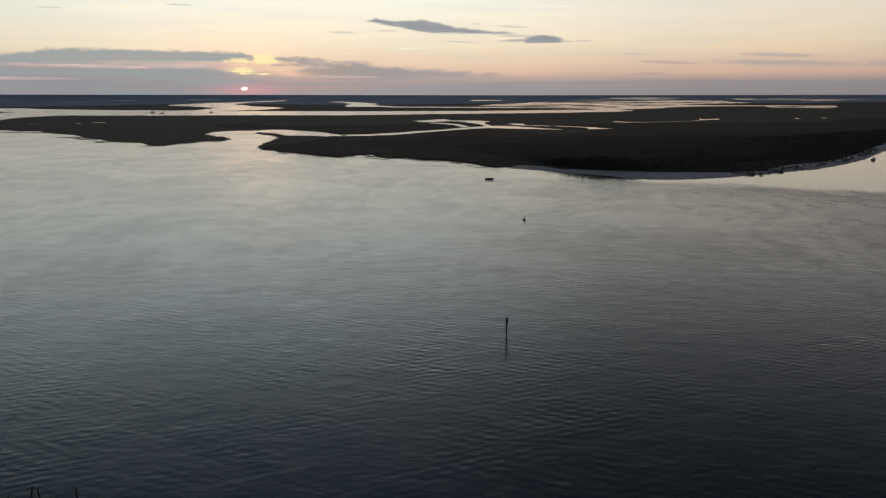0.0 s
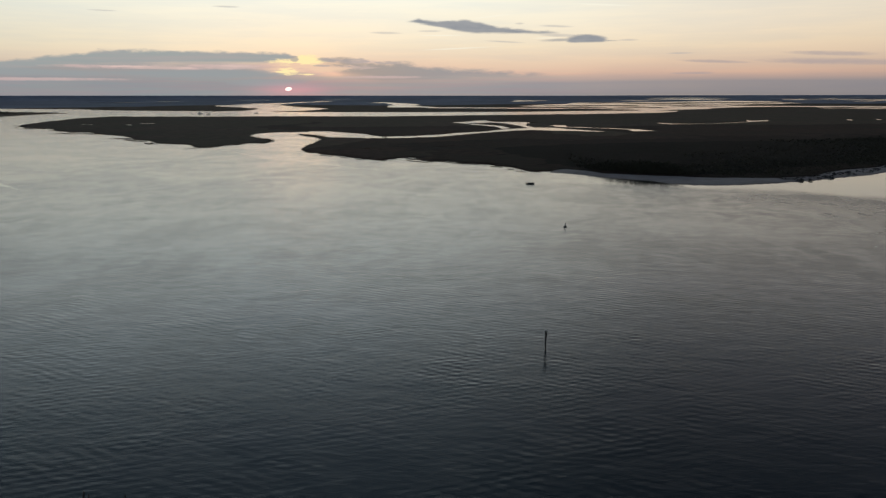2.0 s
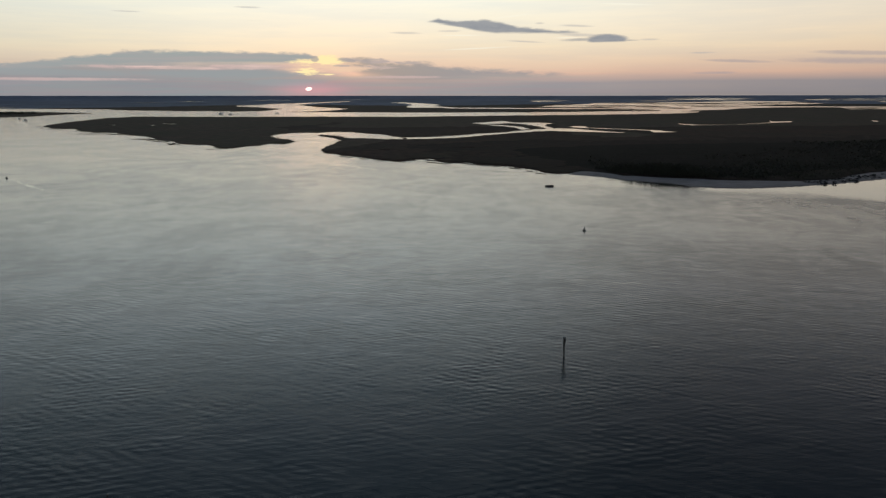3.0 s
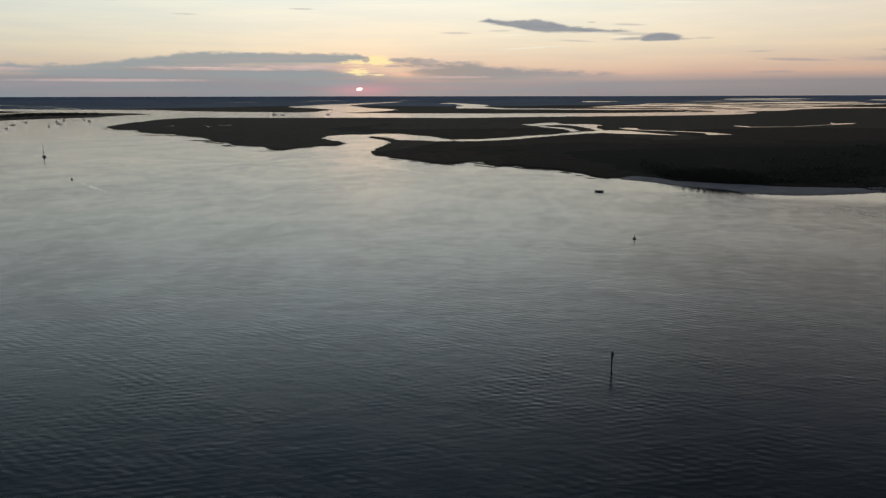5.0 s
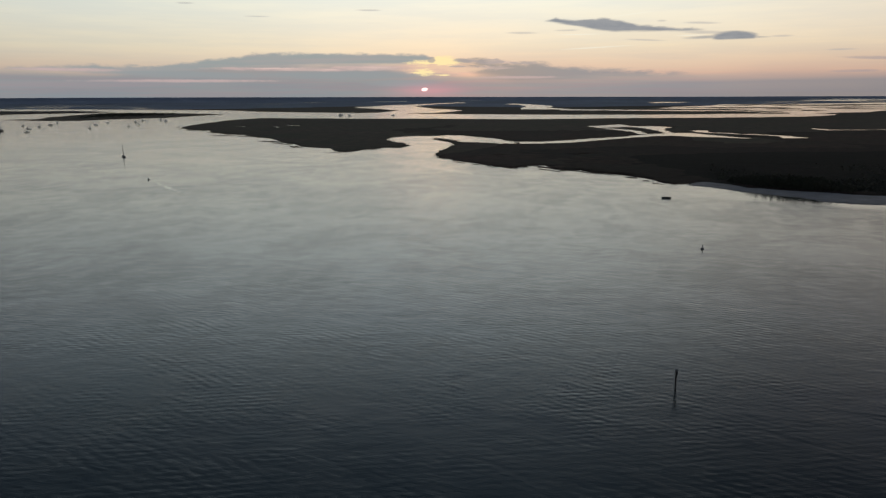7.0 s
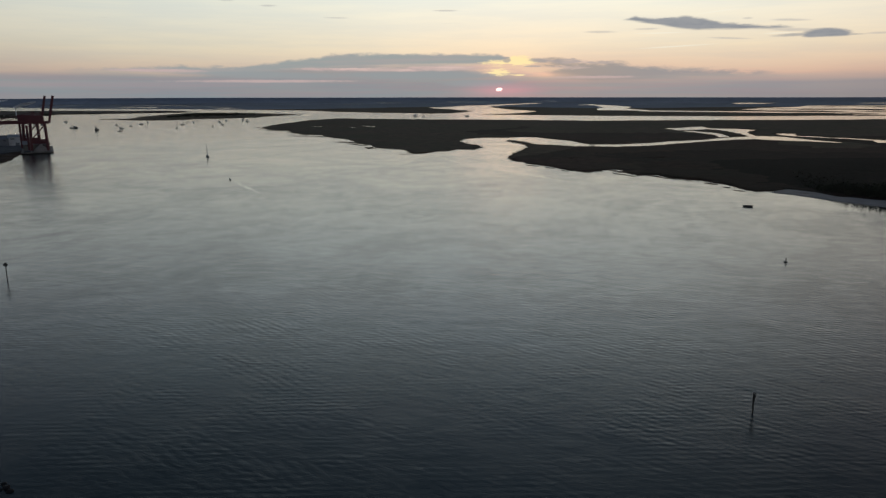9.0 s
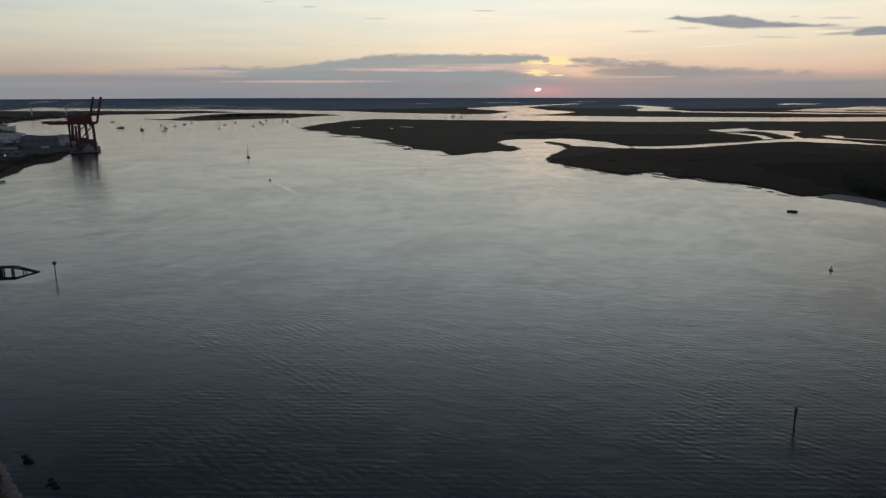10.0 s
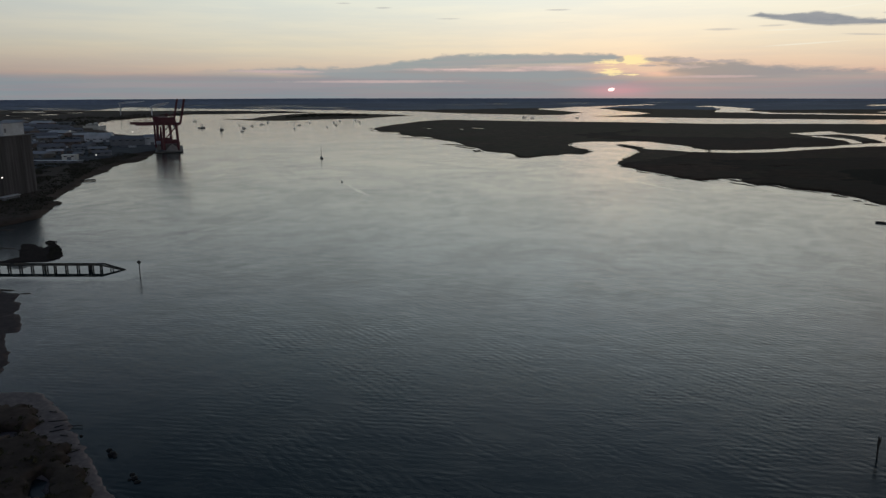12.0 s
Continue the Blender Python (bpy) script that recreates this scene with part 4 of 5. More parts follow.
# its rim lies in the marsh grass and rises gently
edge_a, edge_b = np.array(scrub_band), np.roll(np.array(scrub_band), -1, 0)
for v in canopy.data.vertices:
    p = np.array((v.co.x, v.co.y))
    s = np.clip(((p - edge_a) * (edge_b - edge_a)).sum(1) / ((edge_b - edge_a) ** 2).sum(1), 0, 1)
    d = float(np.hypot(*(p - edge_a - s[:, None] * (edge_b - edge_a)).T).min())
    v.co.z = min(v.co.z, 0.75 + 0.016 * d)
tagged(canopy, "low dark canopy of dense evergreen scrub behind the beach", "scrub", kind="stuff")
thick = []
for x, y, z, r, h in scatter(scrub_band, 15000, 11, 2.3, 1.7, 0.5, -1.0):
    back_off = min((Vector((x, y)) - Vector(a)).length for a in SCRUB_LINE[3:]) / 230.0
    if x > 75 and random.random() > back_off * 1.6 - 0.35:             # tallest and closest at the beach
        thick.append((x, y, z, r, h * max(1.15 - 0.6 * back_off, 0.3) + 0.6))
tufts("island_scrub", thick, 11, 2.2, LEAF, "dense dark evergreen scrub behind the beach", "scrub", 1, 0.62)
shore_trees = [(80, 548), (96, 533), (126, 517), (150, 511), (152, 522), (126, 530), (100, 546), (84, 560)]
thicket = [(x, y, z, r, h * max(1.0 - ((x - 112) / 42) ** 2, 0.25)) for x, y, z, r, h in scatter(shore_trees, 900, 12, 3.0, 10.5, 0.5, -1.0)]
tufts("shore_thicket", thicket, 40, 0.9, LEAF, "taller dark trees at the edge of the beach", "trees", 13, 0.7)
wrack = [(random.uniform(0, 1), random.uniform(-0.5, 0.5)) for _ in range(170)]
wrack_line = [(205, 485), (226, 498), (262, 526), (292, 550), (338, 594), (382, 648), (424, 698)]
wrack_spots = []
for s, side_step in wrack:
    k = min(int(s * 6), 5)
    p = Vector(wrack_line[k]).lerp(Vector(wrack_line[k + 1]), s * 6 - k)
    wrack_spots.append((p.x - side_step * 9, p.y + side_step * 11, 0.35, random.uniform(0.8, 2.6), 0.3))
tufts("beach_wrack", wrack_spots, 6, 1.6, DARK_TIMBER, "dark wrack and driftwood strewn along the beach", "wrack", 14)
edge_spots = []
for x, y in marsh_outline[::1]:
    d = math.hypot(x, y)
    if 500 < d < 1500:
        edge_spots += [(x + random.uniform(-3, 3), y + random.uniform(1, 6), 0.2, random.uniform(0.6, 1.2), random.uniform(0.15, 0.4)) for _ in range(3)]
tufts("marsh_edge_grass", edge_spots, 6, 1.2, MARSH, "brown cordgrass along the marsh bank", "grass", 2)
isle_wood = [(-1620, 1850), (-1560, 1830), (-1520, 2050), (-1480, 2200), (-1580, 2330), (-1760, 2360), (-1800, 2200)]
tufts("island_thicket", scatter(isle_wood, 420, 5, 5.0, 3.2, 1.0), 16, 0.9, LEAF, "dark trees and scrub on the low island", "scrub", 3)


def far_wood(name, r, height, seed, label, gaps=-9.0, rise=0.0, wood=HAZE_BLUE_WOOD, rough_top=0.4, slope_from=0.992):
    """The wooded skyline: a long belt of crowns, front, top and back; rise and slope_from fit it to the camera's view.
    """
    verts, faces = [], []
    count = 4200
    for i in range(count):
        az = radians(-72 + 172 * i / (count - 1))
        n = noise.noise(Vector((i * 0.004, seed, 0))) + 0.5 * noise.noise(Vector((i * 0.03, seed, 3))) + 0.35 * noise.noise(Vector((i * 0.21, seed, 5)))
        h = (height + rise * min(max((math.degrees(az) + 10) / 50, 0), 1)) * (1 + n * rough_top) if n > gaps else 0.1
        for dr, up_ in ((slope_from, -3.0), (0.5 + 0.5 * slope_from, h * 0.55 - 1.3), (1.0, h), (1.01, h * 0.7), (1.02, -3.0)):
            x, y, z = lay(-r * dr * math.sin(az), r * dr * math.cos(az))
            verts.append((x, y, z + up_))
    for i in range(count - 1):
        for j in range(4):
            k = i * 5 + j
            faces.append((k, k + 1, k + 6, k + 5))
    return tagged(raw_object(name, verts, faces, wood), label, "woods", kind="stuff")


far_wood("skyline_woods", 13000, 3.0, 21, "haze-blue pine woods along the flat horizon", rise=15.5, wood=HAZY_WOOD, rough_top=0.07, slope_from=0.58)
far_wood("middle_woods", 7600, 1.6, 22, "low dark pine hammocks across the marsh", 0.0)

# ---- marks and moorings on the river ----
def top_lantern_pile(at, label):
    pile = thing("channel_pile", label, "piling", m=pose(*at))
    part("post", rod((0.08, 0, -2.5), (-0.05, 0, 4.55), 0.20, 0.16, 10), DARK_TIMBER, pile)
    part("cap", add_rod(bmesh.new(), (-0.05, 0, 4.55), (-0.05, 0, 4.72), 0.30, 0.22, 10), STEEL, pile)
    part("bracket", add_beam(beam((-0.1, 0, 4.60), (0.44, 0, 4.62), 0.16), (0.0, 0, 4.0), (0.38, 0, 4.55), 0.10), STEEL, pile)
    part("fender_band", rod((0.02, 0, 2.7), (0.0, 0, 3.7), 0.26, 0.23, 10), DARK_TIMBER, pile)
    board = part("marker_board", box((0.34, 0.45, 0.70), (0.20, 0, 3.85), (0, 0, 0), 0.02), DARK_TIMBER, pile, "dark weathered marker board")
    return pile


top_lantern_pile((14.6, 155.2, 0), "leaning dark timber pile with a bracket, standing in the river")

daymark = thing("daymark_post", "dark timber marker post with a square top board in the river", "marker", m=pose(-241.8, 186.8, 0, 0, 0, 50))
part("post", rod((0, 0, -2.5), (0.1, 0, 5.4), 0.20, 0.16, 10), DARK_TIMBER, daymark)
board = part("board", box((1.35, 0.12, 1.35), (0.1, -0.28, 5.8), (0, 45, 0), 0.03), DARK_HULL, daymark, "dark diamond board")
part("batten", box((0.14, 0.16, 1.6), (0.1, -0.14, 5.6)), TIMBER, daymark)
part("light", rod((0.1, 0, 5.4), (0.1, 0, 6.35), 0.10, 0.08, 8), STEEL, daymark)

buoy = thing("channel_buoy", "small dark navigation buoy with a lattice top in the current", "buoy", m=pose(36.3, 310.5, 0, 0, 4, 20) @ Matrix.Scale(0.8, 4))
part("float", add_rod(rod((0, 0, -0.6), (0, 0, 0.35), 0.95, 0.95, 16), (0, 0, 0.35), (0, 0, 0.55), 0.95, 0.5, 16), DARK_HULL, buoy)
lattice = bmesh.new()
for k in range(4):
    a = math.pi / 4 + k * math.pi / 2
    add_beam(lattice, (0.55 * math.cos(a), 0.55 * math.sin(a), 0.45), (0.16 * math.cos(a), 0.16 * math.sin(a), 1.9), 0.10)
part("tower", lattice, STEEL, buoy)
part("top_mark", rod((0, 0, 1.8), (0, 0, 2.35), 0.30, 0.05, 10), DARK_HULL, buoy)
part("lamp_housing", rod((0, 0, 1.5), (0, 0, 1.8), 0.17, 0.17, 8), STEEL, buoy)


def hull_mesh(length, beam_width, depth, draft, sheer=0.25, bow=0.55):
    """A boat's hull along +x: a stack of rings, fine at the bow, flat at the stern."""
    bm = bmesh.new()
    rings = []
    for i in range(9):
        s = i / 8
        w = beam_width / 2 * (0.82 + 0.18 * math.sin(s * math.pi)) * (1 - max(0, (s - bow) / (1 - bow)) ** 2 * 0.97)
        x = (s - 0.5) * length
        top = depth * (1 + sheer * (2 * s - 0.6) ** 2 * 0.6)
        rings.append([bm.verts.new((x + (0.05 * length * s if j in (0, 6) else 0), y, z)) for j, (y, z) in enumerate(
            [(w, top), (w * 0.92, depth * 0.35), (w * 0.6, -draft * 0.6), (0, -draft), (-w * 0.6, -draft * 0.6), (-w * 0.92, depth * 0.35), (-w, top)])])
    for a, b in zip(rings, rings[1:]):
        for j in range(6):
            bm.faces.new((a[j], a[j + 1], b[j + 1], b[j]))
        bm.faces.new((a[6], a[0], b[0], b[6]))
    bm.faces.new(rings[0])
    bm.faces.new(list(reversed(rings[-1])))
    bmesh.ops.recalc_face_normals(bm, faces=bm.faces)
    return bm


def sailing_boat(length, hull_paint, label, group=""):
    boat = thing("sailing_boat", label, "sailboat", group)
    b = length * 0.3
    part("hull", hull_mesh(length, b, length * 0.10, length * 0.05), hull_paint, boat)
    part("cabin", box((length * 0.34, b * 0.55, length * 0.06), (length * 0.02, 0, length * 0.125), (0, 0, 0), length * 0.012), WHITE_HULL, boat)
    part("mast", rod((length * 0.12, 0, length * 0.08), (length * 0.12, 0, length * 1.18), 0.24, 0.16, 8), STEEL, boat)
    part("boom", rod((length * 0.12, 0, length * 0.22), (-length * 0.30, 0, length * 0.23), 0.09, 0.07, 6), STEEL, boat)
    part("furled_sail", rod((length * 0.11, 0, length * 0.255), (-length * 0.27, 0, length * 0.25), 0.28, 0.14, 8), SAILCLOTH, boat)
    part("forestay", rod((length * 0.47, 0, length * 0.12), (length * 0.13, 0, length * 1.12), 0.07, 0.07, 5), SAILCLOTH, boat)
    part("spreader", box((0.12, b * 0.6, 0.08), (length * 0.12, 0, length * 0.66)), STEEL, boat)
    return boat


def motor_boat(length, hull_paint, label, group=""):
    boat = thing("motor_boat", label, "motorboat", group)
    b = length * 0.33
    part("hull", hull_mesh(length, b, length * 0.13, length * 0.05), hull_paint, boat)
    house = part("wheelhouse", box((length * 0.30, b * 0.62, length * 0.18), (length * 0.02, 0, length * 0.21), (0, 0, 0), length * 0.02), WHITE_HULL, boat)
    part("window", box((0.05, b * 0.5, length * 0.06), (length * 0.172, 0, length * 0.24)), GLASS, house)
    part("roof", box((length * 0.36, b * 0.7, length * 0.02), (length * 0.02, 0, length * 0.31)), WHITE_HULL, boat)
    part("aerial", rod((0, 0, length * 0.32), (-length * 0.05, 0, length * 0.62), 0.05, 0.03, 5), STEEL, boat)
    return boat


def trawler(length, hull_paint, label, group=""):
    boat = thing("fishing_trawler", label, "trawler", group)
    b = length * 0.29
    part("hull", hull_mesh(length, b, length * 0.12, length * 0.06, 0.5), hull_paint, boat)
    house = part("wheelhouse", box((length * 0.24, b * 0.6, length * 0.2), (length * 0.12, 0, length * 0.22), (0, 0, 0), length * 0.015), WHITE_HULL, boat)
    part("window", box((0.06, b * 0.5, length * 0.05), (length * 0.242, 0, length * 0.27)), GLASS, house)
    part("mast", rod((-length * 0.04, 0, length * 0.1), (-length * 0.04, 0, length * 0.72), 0.2, 0.12, 8), STEEL, boat)
    for s in (-1, 1):
        part("outrigger", rod((-length * 0.04, s * b * 0.3, length * 0.14), (-length * 0.06, s * length * 0.26, length * 0.62), 0.14, 0.09, 6), STEEL, boat)
    part("boom", rod((-length * 0.04, 0, length * 0.2), (-length * 0.4, 0, length * 0.45), 0.12, 0.09, 6), STEEL, boat)
    return boat


motoring = sailing_boat(12.0, DARK_HULL, "dark sailing boat under way with its grey mainsail up")
motoring.matrix_basis = pose(-522, 665, 0, 0, 0, 133)
sail_bm = bmesh.new()
leech = []
for i in range(9):
    s = i / 8
    foot, z = 4.6 * (1 - s) ** 0.85 + 0.15, 2.9 + 10.6 * s
    leech.append([sail_bm.verts.new((1.35 - foot * u, 0.42 * math.sin(math.pi * u) * (1 - 0.5 * s) + thick, z)) for thick in (-0.03, 0.03) for u in (0.0, 0.33, 0.66, 1.0)])
for low_row, top_row in zip(leech, leech[1:]):
    for j in (0, 1, 2, 4, 5, 6):
        sail_bm.faces.new((low_row[j], low_row[j + 1], top_row[j + 1], top_row[j]))
    for j, k in ((3, 7), (4, 0)):
        sail_bm.faces.new((low_row[j], low_row[k], top_row[k], top_row[j]))
part("mainsail", sail_bm, SAILCLOTH, motoring, "raised grey mainsail", smooth=True)
launch = motor_boat(3.8, DARK_HULL, "small dark open motor boat trailing a pale wake")
launch.matrix_basis = pose(-361, 486, 0, 0, 0, 138)


def tide_line(points, wide, label, name="tide_line", category="tide line", spread=False):
    """A smooth seam on the water where two currents meet, or behind a boat."""
    line = rough_line(points, closed=False, fine=0.005, least=2.0, amp=0.6)
    verts, faces = [], []
    for i, (x, y) in enumerate(line):
        q = Vector(line[min(i + 1, len(line) - 1)]) - Vector(line[max(i - 1, 0)])
        n = Vector((-q.y, q.x)).normalized() * wide * (0.6 + 0.6 * noise.noise(Vector((i * 0.15, 0, 2)))) * (min((0.25 + i / len(line)), (len(line) - 1 - i) / 24) if spread else min(i, len(line) - 1 - i, 12) / 12)
        verts += [(x - n.x, y - n.y, 0.008), (x, y, 0.02), (x + n.x, y + n.y, 0.008)]
    for i in range(len(line) - 1):
        for j in (0, 1):
            k = i * 3 + j
            faces.append((k, k + 3, k + 4, k + 1))
    return tagged(raw_object(name, verts, faces, SLICK_WATER, smooth=True), label, category, kind="structure")


tide_line([(-308, 761), (-262, 729), (-231, 683), (-195, 653), (-155, 611), (-108, 566), (-58, 531)], 1.2, "smooth pale seam where the creek's current meets the river")
tide_line([(-360.5, 485.5), (-337, 465), (-307, 438), (-281, 414)], 3.0, "pale wake spreading behind a small motor boat", "wake", "wake", True)
tide_line([(-516, 658), (-497, 642), (-472, 624)], 1.3, "faint wake behind a sailing boat", "wake", "wake")
tide_line([(37.5, 310.4), (44, 310.6), (54, 310.2), (68, 308.6), (84, 305.6)], 0.5, "smooth trail of current behind the buoy", "current_trail", "wake")

sail_one = sailing_boat(10.5, WHITE_HULL, "white sailing boat lying at anchor in the river", "boats at anchor")
sail_one.matrix_basis = pose(-1077, 1112, 0, 0, 0, 70)
for x, y, turn, k in [(-1061, 1258, 110, 1.15), (-1168, 1212, 60, 1.0), (-1238, 1313, 85, 0.95), (-1047, 1359, 75, 0.7), (-1087, 1448, 80, 0.9), (-1316, 1350, 95, 1.0)]:
    copy_thing(sail_one, pose(x, y, 0, 0, 0, turn) @ Matrix.Scale(k, 4))
motor_one = motor_boat(11.0, WHITE_HULL, "white cabin boat lying at anchor in the river", "boats at anchor")
motor_one.matrix_basis = pose(-1290, 1402, 0, 0, 0, 40)
for x, y, turn, k in [(-1357, 1499, 150, 1.2), (-1174, 1412, 30, 0.9), (-1247, 1543, 160, 0.9), (-1185, 1568, 150, 1.25), (-1248, 1681, 165, 1.0), (-1233, 1737, 150, 1.2),
                      (-1142, 1629, 155, 1.2), (-1621, 1485, 20, 1.2), (-1180, 1220, 140, 1.0), (-871, 2158, 160, 1.7), (-825, 2114, 10, 1.1), (-705, 2190, 15, 1.2)]:
    copy_thing(motor_one, pose(*lay(x, y), 0, 0, turn) @ Matrix.Scale(k, 4))
shrimper = trawler(17.0, DARK_HULL, "dark fishing trawler with raised outriggers at anchor", "trawlers at anchor")
shrimper.matrix_basis = pose(-1283, 1195, 0, 0, 0, 15)
copy_thing(shrimper, pose(-1155, 1131, 0, 0, 0, -60) @ Matrix.Scale(1.15, 4))

pontoon = thing("mooring_pontoon", "dark flat work pontoon moored off the beach", "pontoon", m=pose(30.4, 462, 0, 0, 0, -4))
part("hull", box((5.4, 2.6, 1.0), (0, 0, 0.05), (0, 0, 0), 0.15), DARK_HULL, pontoon)
part("deck", box((5.9, 3.0, 0.16), (0, 0, 0.625), (0, 0, 0), 0.03), DARK_TIMBER, pontoon, "dark plank deck")
for x in (-2.75, 2.75):
    for y in (-1.3, 1.3):
        part("bollard", rod((x, y, 0.68), (x, y, 0.98), 0.14, 0.12, 8), DARK_TIMBER, pontoon)
part("locker", box((3.6, 1.2, 0.30), (0.2, 0.2, 0.85), (0, 0, 0), 0.05), DARK_TIMBER, pontoon)
beached = motor_boat(6.5, DARK_HULL, "dark boat drawn up at the edge of the beach")
beached.matrix_basis = pose(361, 594, 0.05, 0, 0, 35)

# old timber piles near the foot of the bank
old_pile = thing("old_pile", "thin rotten timber pile standing in the shallows", "piling", "rotten piles in the shallows", m=pose(-50.2, 87.2, 0, 2, 1, 0))
part("post", rod((0, 0, -1.2), (0.0, 0, 2.4), 0.16, 0.11, 7), DARK_TIMBER, old_pile)
part("tip", rod((0, 0, 2.4), (0.05, 0.02, 2.75), 0.11, 0.02, 7), TIMBER, old_pile)
for x, y, lean, turn, k in [(-55.0, 87.0, -7, 30, 1.05), (-56.6, 87.1, -9, 200, 1.1), (-58.9, 86.0, 3, 80, 0.85)]:
    copy_thing(old_pile, pose(x, y, 0, 3, lean, turn) @ Matrix.Scale(k, 4))


# ---- the near beach ----
def rock(name, at, size, seed, label, group):
    bm = bmesh.new()
    bmesh.ops.create_icosphere(bm, subdivisions=2, radius=1.0)
    for v in bm.verts:
        n = noise.noise_vector(v.co * 1.3 + Vector((seed, 0, 0)))
        v.co = Vector((v.co.x * size[0], v.co.y * size[1], v.co.z * size[2])) + n * min(size) * 0.5
    ob = mesh_object(name, bm, ROCK)
    ob.matrix_basis = pose(*at, 0, 0, seed * 40)
    return tagged(ob, label, "rock", group)


for k, (x, y, s) in enumerate([(-122.4, 84.0, 0.75), (-124.6, 84.9, 0.5), (-121.2, 83.6, 0.45), (-110.6, 79.8, 0.6), (-112.2, 80.6, 0.42), (-109.0, 79.2, 0.5), (-111.0, 79.0, 0.3),
                               (-135.6, 86.2, 0.35), (-132.0, 83.2, 0.3)]):
    rock("rock", (x, y, 0.05), (s * 1.3, s, s * 0.75), k + 1, "black wet rock awash near the beach", "rocks awash")


def drift_log(at, length, turn, label):
    log = thing("drift_log", label, "driftwood", "logs on the beach", m=pose(*at, 0, 0, turn))
    part("trunk", rod((-length / 2, 0, 0.0), (length / 2, 0, 0.08), 0.13, 0.08, 8), DARK_TIMBER, log)
    part("branch", rod((length * 0.15, 0, 0.05), (length * 0.32, length * 0.1, 0.35), 0.08, 0.03, 6), DARK_TIMBER, log)
    return log


for x, y, length, turn in [(-146.0, 88.2, 6.5, 38), (-143.5, 86.4, 2.6, 60), (-140.5, 88.3, 4.5, 30), (-151.5, 90.4, 3.0, 12), (-138.3, 84.2, 3.0, 10), (-142.0, 84.9, 4.2, 52), (-130.0, 81.0, 2.5, 70)]:
    drift_log((x, y, 0.30), length * 0.7, turn, "dark drift log lying on wet sand")

near_scrub = [(-190, 74), (-163, 84), (-157, 87), (-152, 86), (-147, 81.5), (-138, 78.5), (-133, 80), (-128, 77), (-126, 75.5), (-120, 75), (-113, 71.5), (-100, 57), (-110, 50), (-150, 55), (-195, 60)]
tufts("bank_grass", scatter(near_scrub, 2600, 31, 0.75, 0.9, 1.0, -0.5, 0.08, BANK_POOLS), 26, 0.7, DRYGRASS, "rough dark grass on the near bank", "grass", 4, 0.5)
fringe = [(x + random.uniform(-0.9, 0.5), y + random.uniform(-0.9, 0.5), 0.35, random.uniform(0.4, 1.0), random.uniform(0.25, 0.7)) for x, y in near_edge for _ in range(4)]
tufts("bank_fringe", fringe, 14, 1.4, DRYGRASS, "ragged dark grass hanging over the edge of the sand", "grass", 19, 0.6)
tufts("bank_bushes", scatter(near_scrub, 260, 32, 1.5, 1.5, 0.9, 0.05, 0.07, BANK_POOLS), 60, 0.9, DRYGRASS, "dark bushes along the near bank", "bushes", 5, 0.4)

# ---- the derelict pier in the cove ----
pier = thing("derelict_pier", "dark derelict timber pier with paired piles and a collapsed end", "pier", m=pose(-256.0, 191.2, 0, 0, 0, 207.5))
# local x runs from the collapsed end towards the shore
for k in range(12):
    x = 10.5 + 4.9 * k
    for y in (-0.7, 0.7):
        part("pile", rod((x, y, -2.0), (x + random.uniform(-0.1, 0.1), y, 2.35), 0.33, 0.28, 8), DARK_TIMBER, pier)
    part("crosshead", box((0.4, 2.6, 0.32), (x, 0, 2.2)), DARK_TIMBER, pier)
    if k in (1, 5):
        for y in (-0.7, 0.7):
            part("pile", rod((x - 1.3, y, -2.0), (x - 1.2, y, 2.3), 0.33, 0.28, 8), DARK_TIMBER, pier)
for y in (-1.3, 1.3):
    part("deck_beam", box((58, 0.45, 0.5), (38.0, y, 2.36)), DARK_TIMBER, pier)
    part("fallen_beam", beam((9.5, y, 2.3), (0.3, y * 0.25, -0.1), 0.55), DARK_TIMBER, pier)
    part("brace", beam((6.5, y * 0.8, -1.5), (5.6, y * 0.8, 1.3), 0.3), DARK_TIMBER, pier)
plank_bm = box((0.24, 3.0, 0.07))
plank_data = bpy.data.meshes.new("plank")
plank_bm.to_mesh(plank_data)
plank_bm.free()
plank_data.materials.append(TIMBER)
for k in range(110):
    x = 12 + k * 0.5
    if noise.noise(Vector((x * 0.25, 0.3, 0))) > -0.12:
        plank = new("plank", plank_data)
        plank.parent = pier
        plank.matrix_basis = pose(x, random.uniform(-0.06, 0.06), 2.655, 0, 0, random.uniform(-3, 3))

SPIT_BAR = [(-315, 172.5), (-308.5, 178.5), (-299.5, 185), (-301, 191.5), (-305, 196), (-313.5, 201), (-321, 205.5), (-329, 209), (-334, 211), (-339, 214.5), (-344.5, 215), (-342.5, 211.3), (-331, 205.5), (-328, 201),
            (-342, 205), (-348.5, 203), (-335, 194), (-320, 184.5), (-318.5, 177), (-330, 168), (-360, 148), (-420, 118), (-420, 108), (-355, 140)]
bar = land_sheet("cove_mud_bar", rough_line(SPIT_BAR, fine=0.005, least=1.2), [], 0.2, 0.4, 0.15, BAR_MUD, polar_points(330, 480, 1.008, 0.5, 15))
tagged(bar, "low dark mud bank with weed running out in the cove", "mud bar", kind="structure")
bar_tip = [(-301, 187), (-302, 191), (-306, 196), (-314, 200.5), (-322, 205), (-334, 210), (-342, 214), (-341, 211), (-328, 204), (-316, 197), (-308, 189)]
tufts("bar_weed", scatter(bar_tip, 420, 61, 0.7, 0.5, 0.3, -0.6, 0.08), 14, 1.4, LEAF, "dark weed and low scrub on the mud bank", "weed", 6, 0.7)
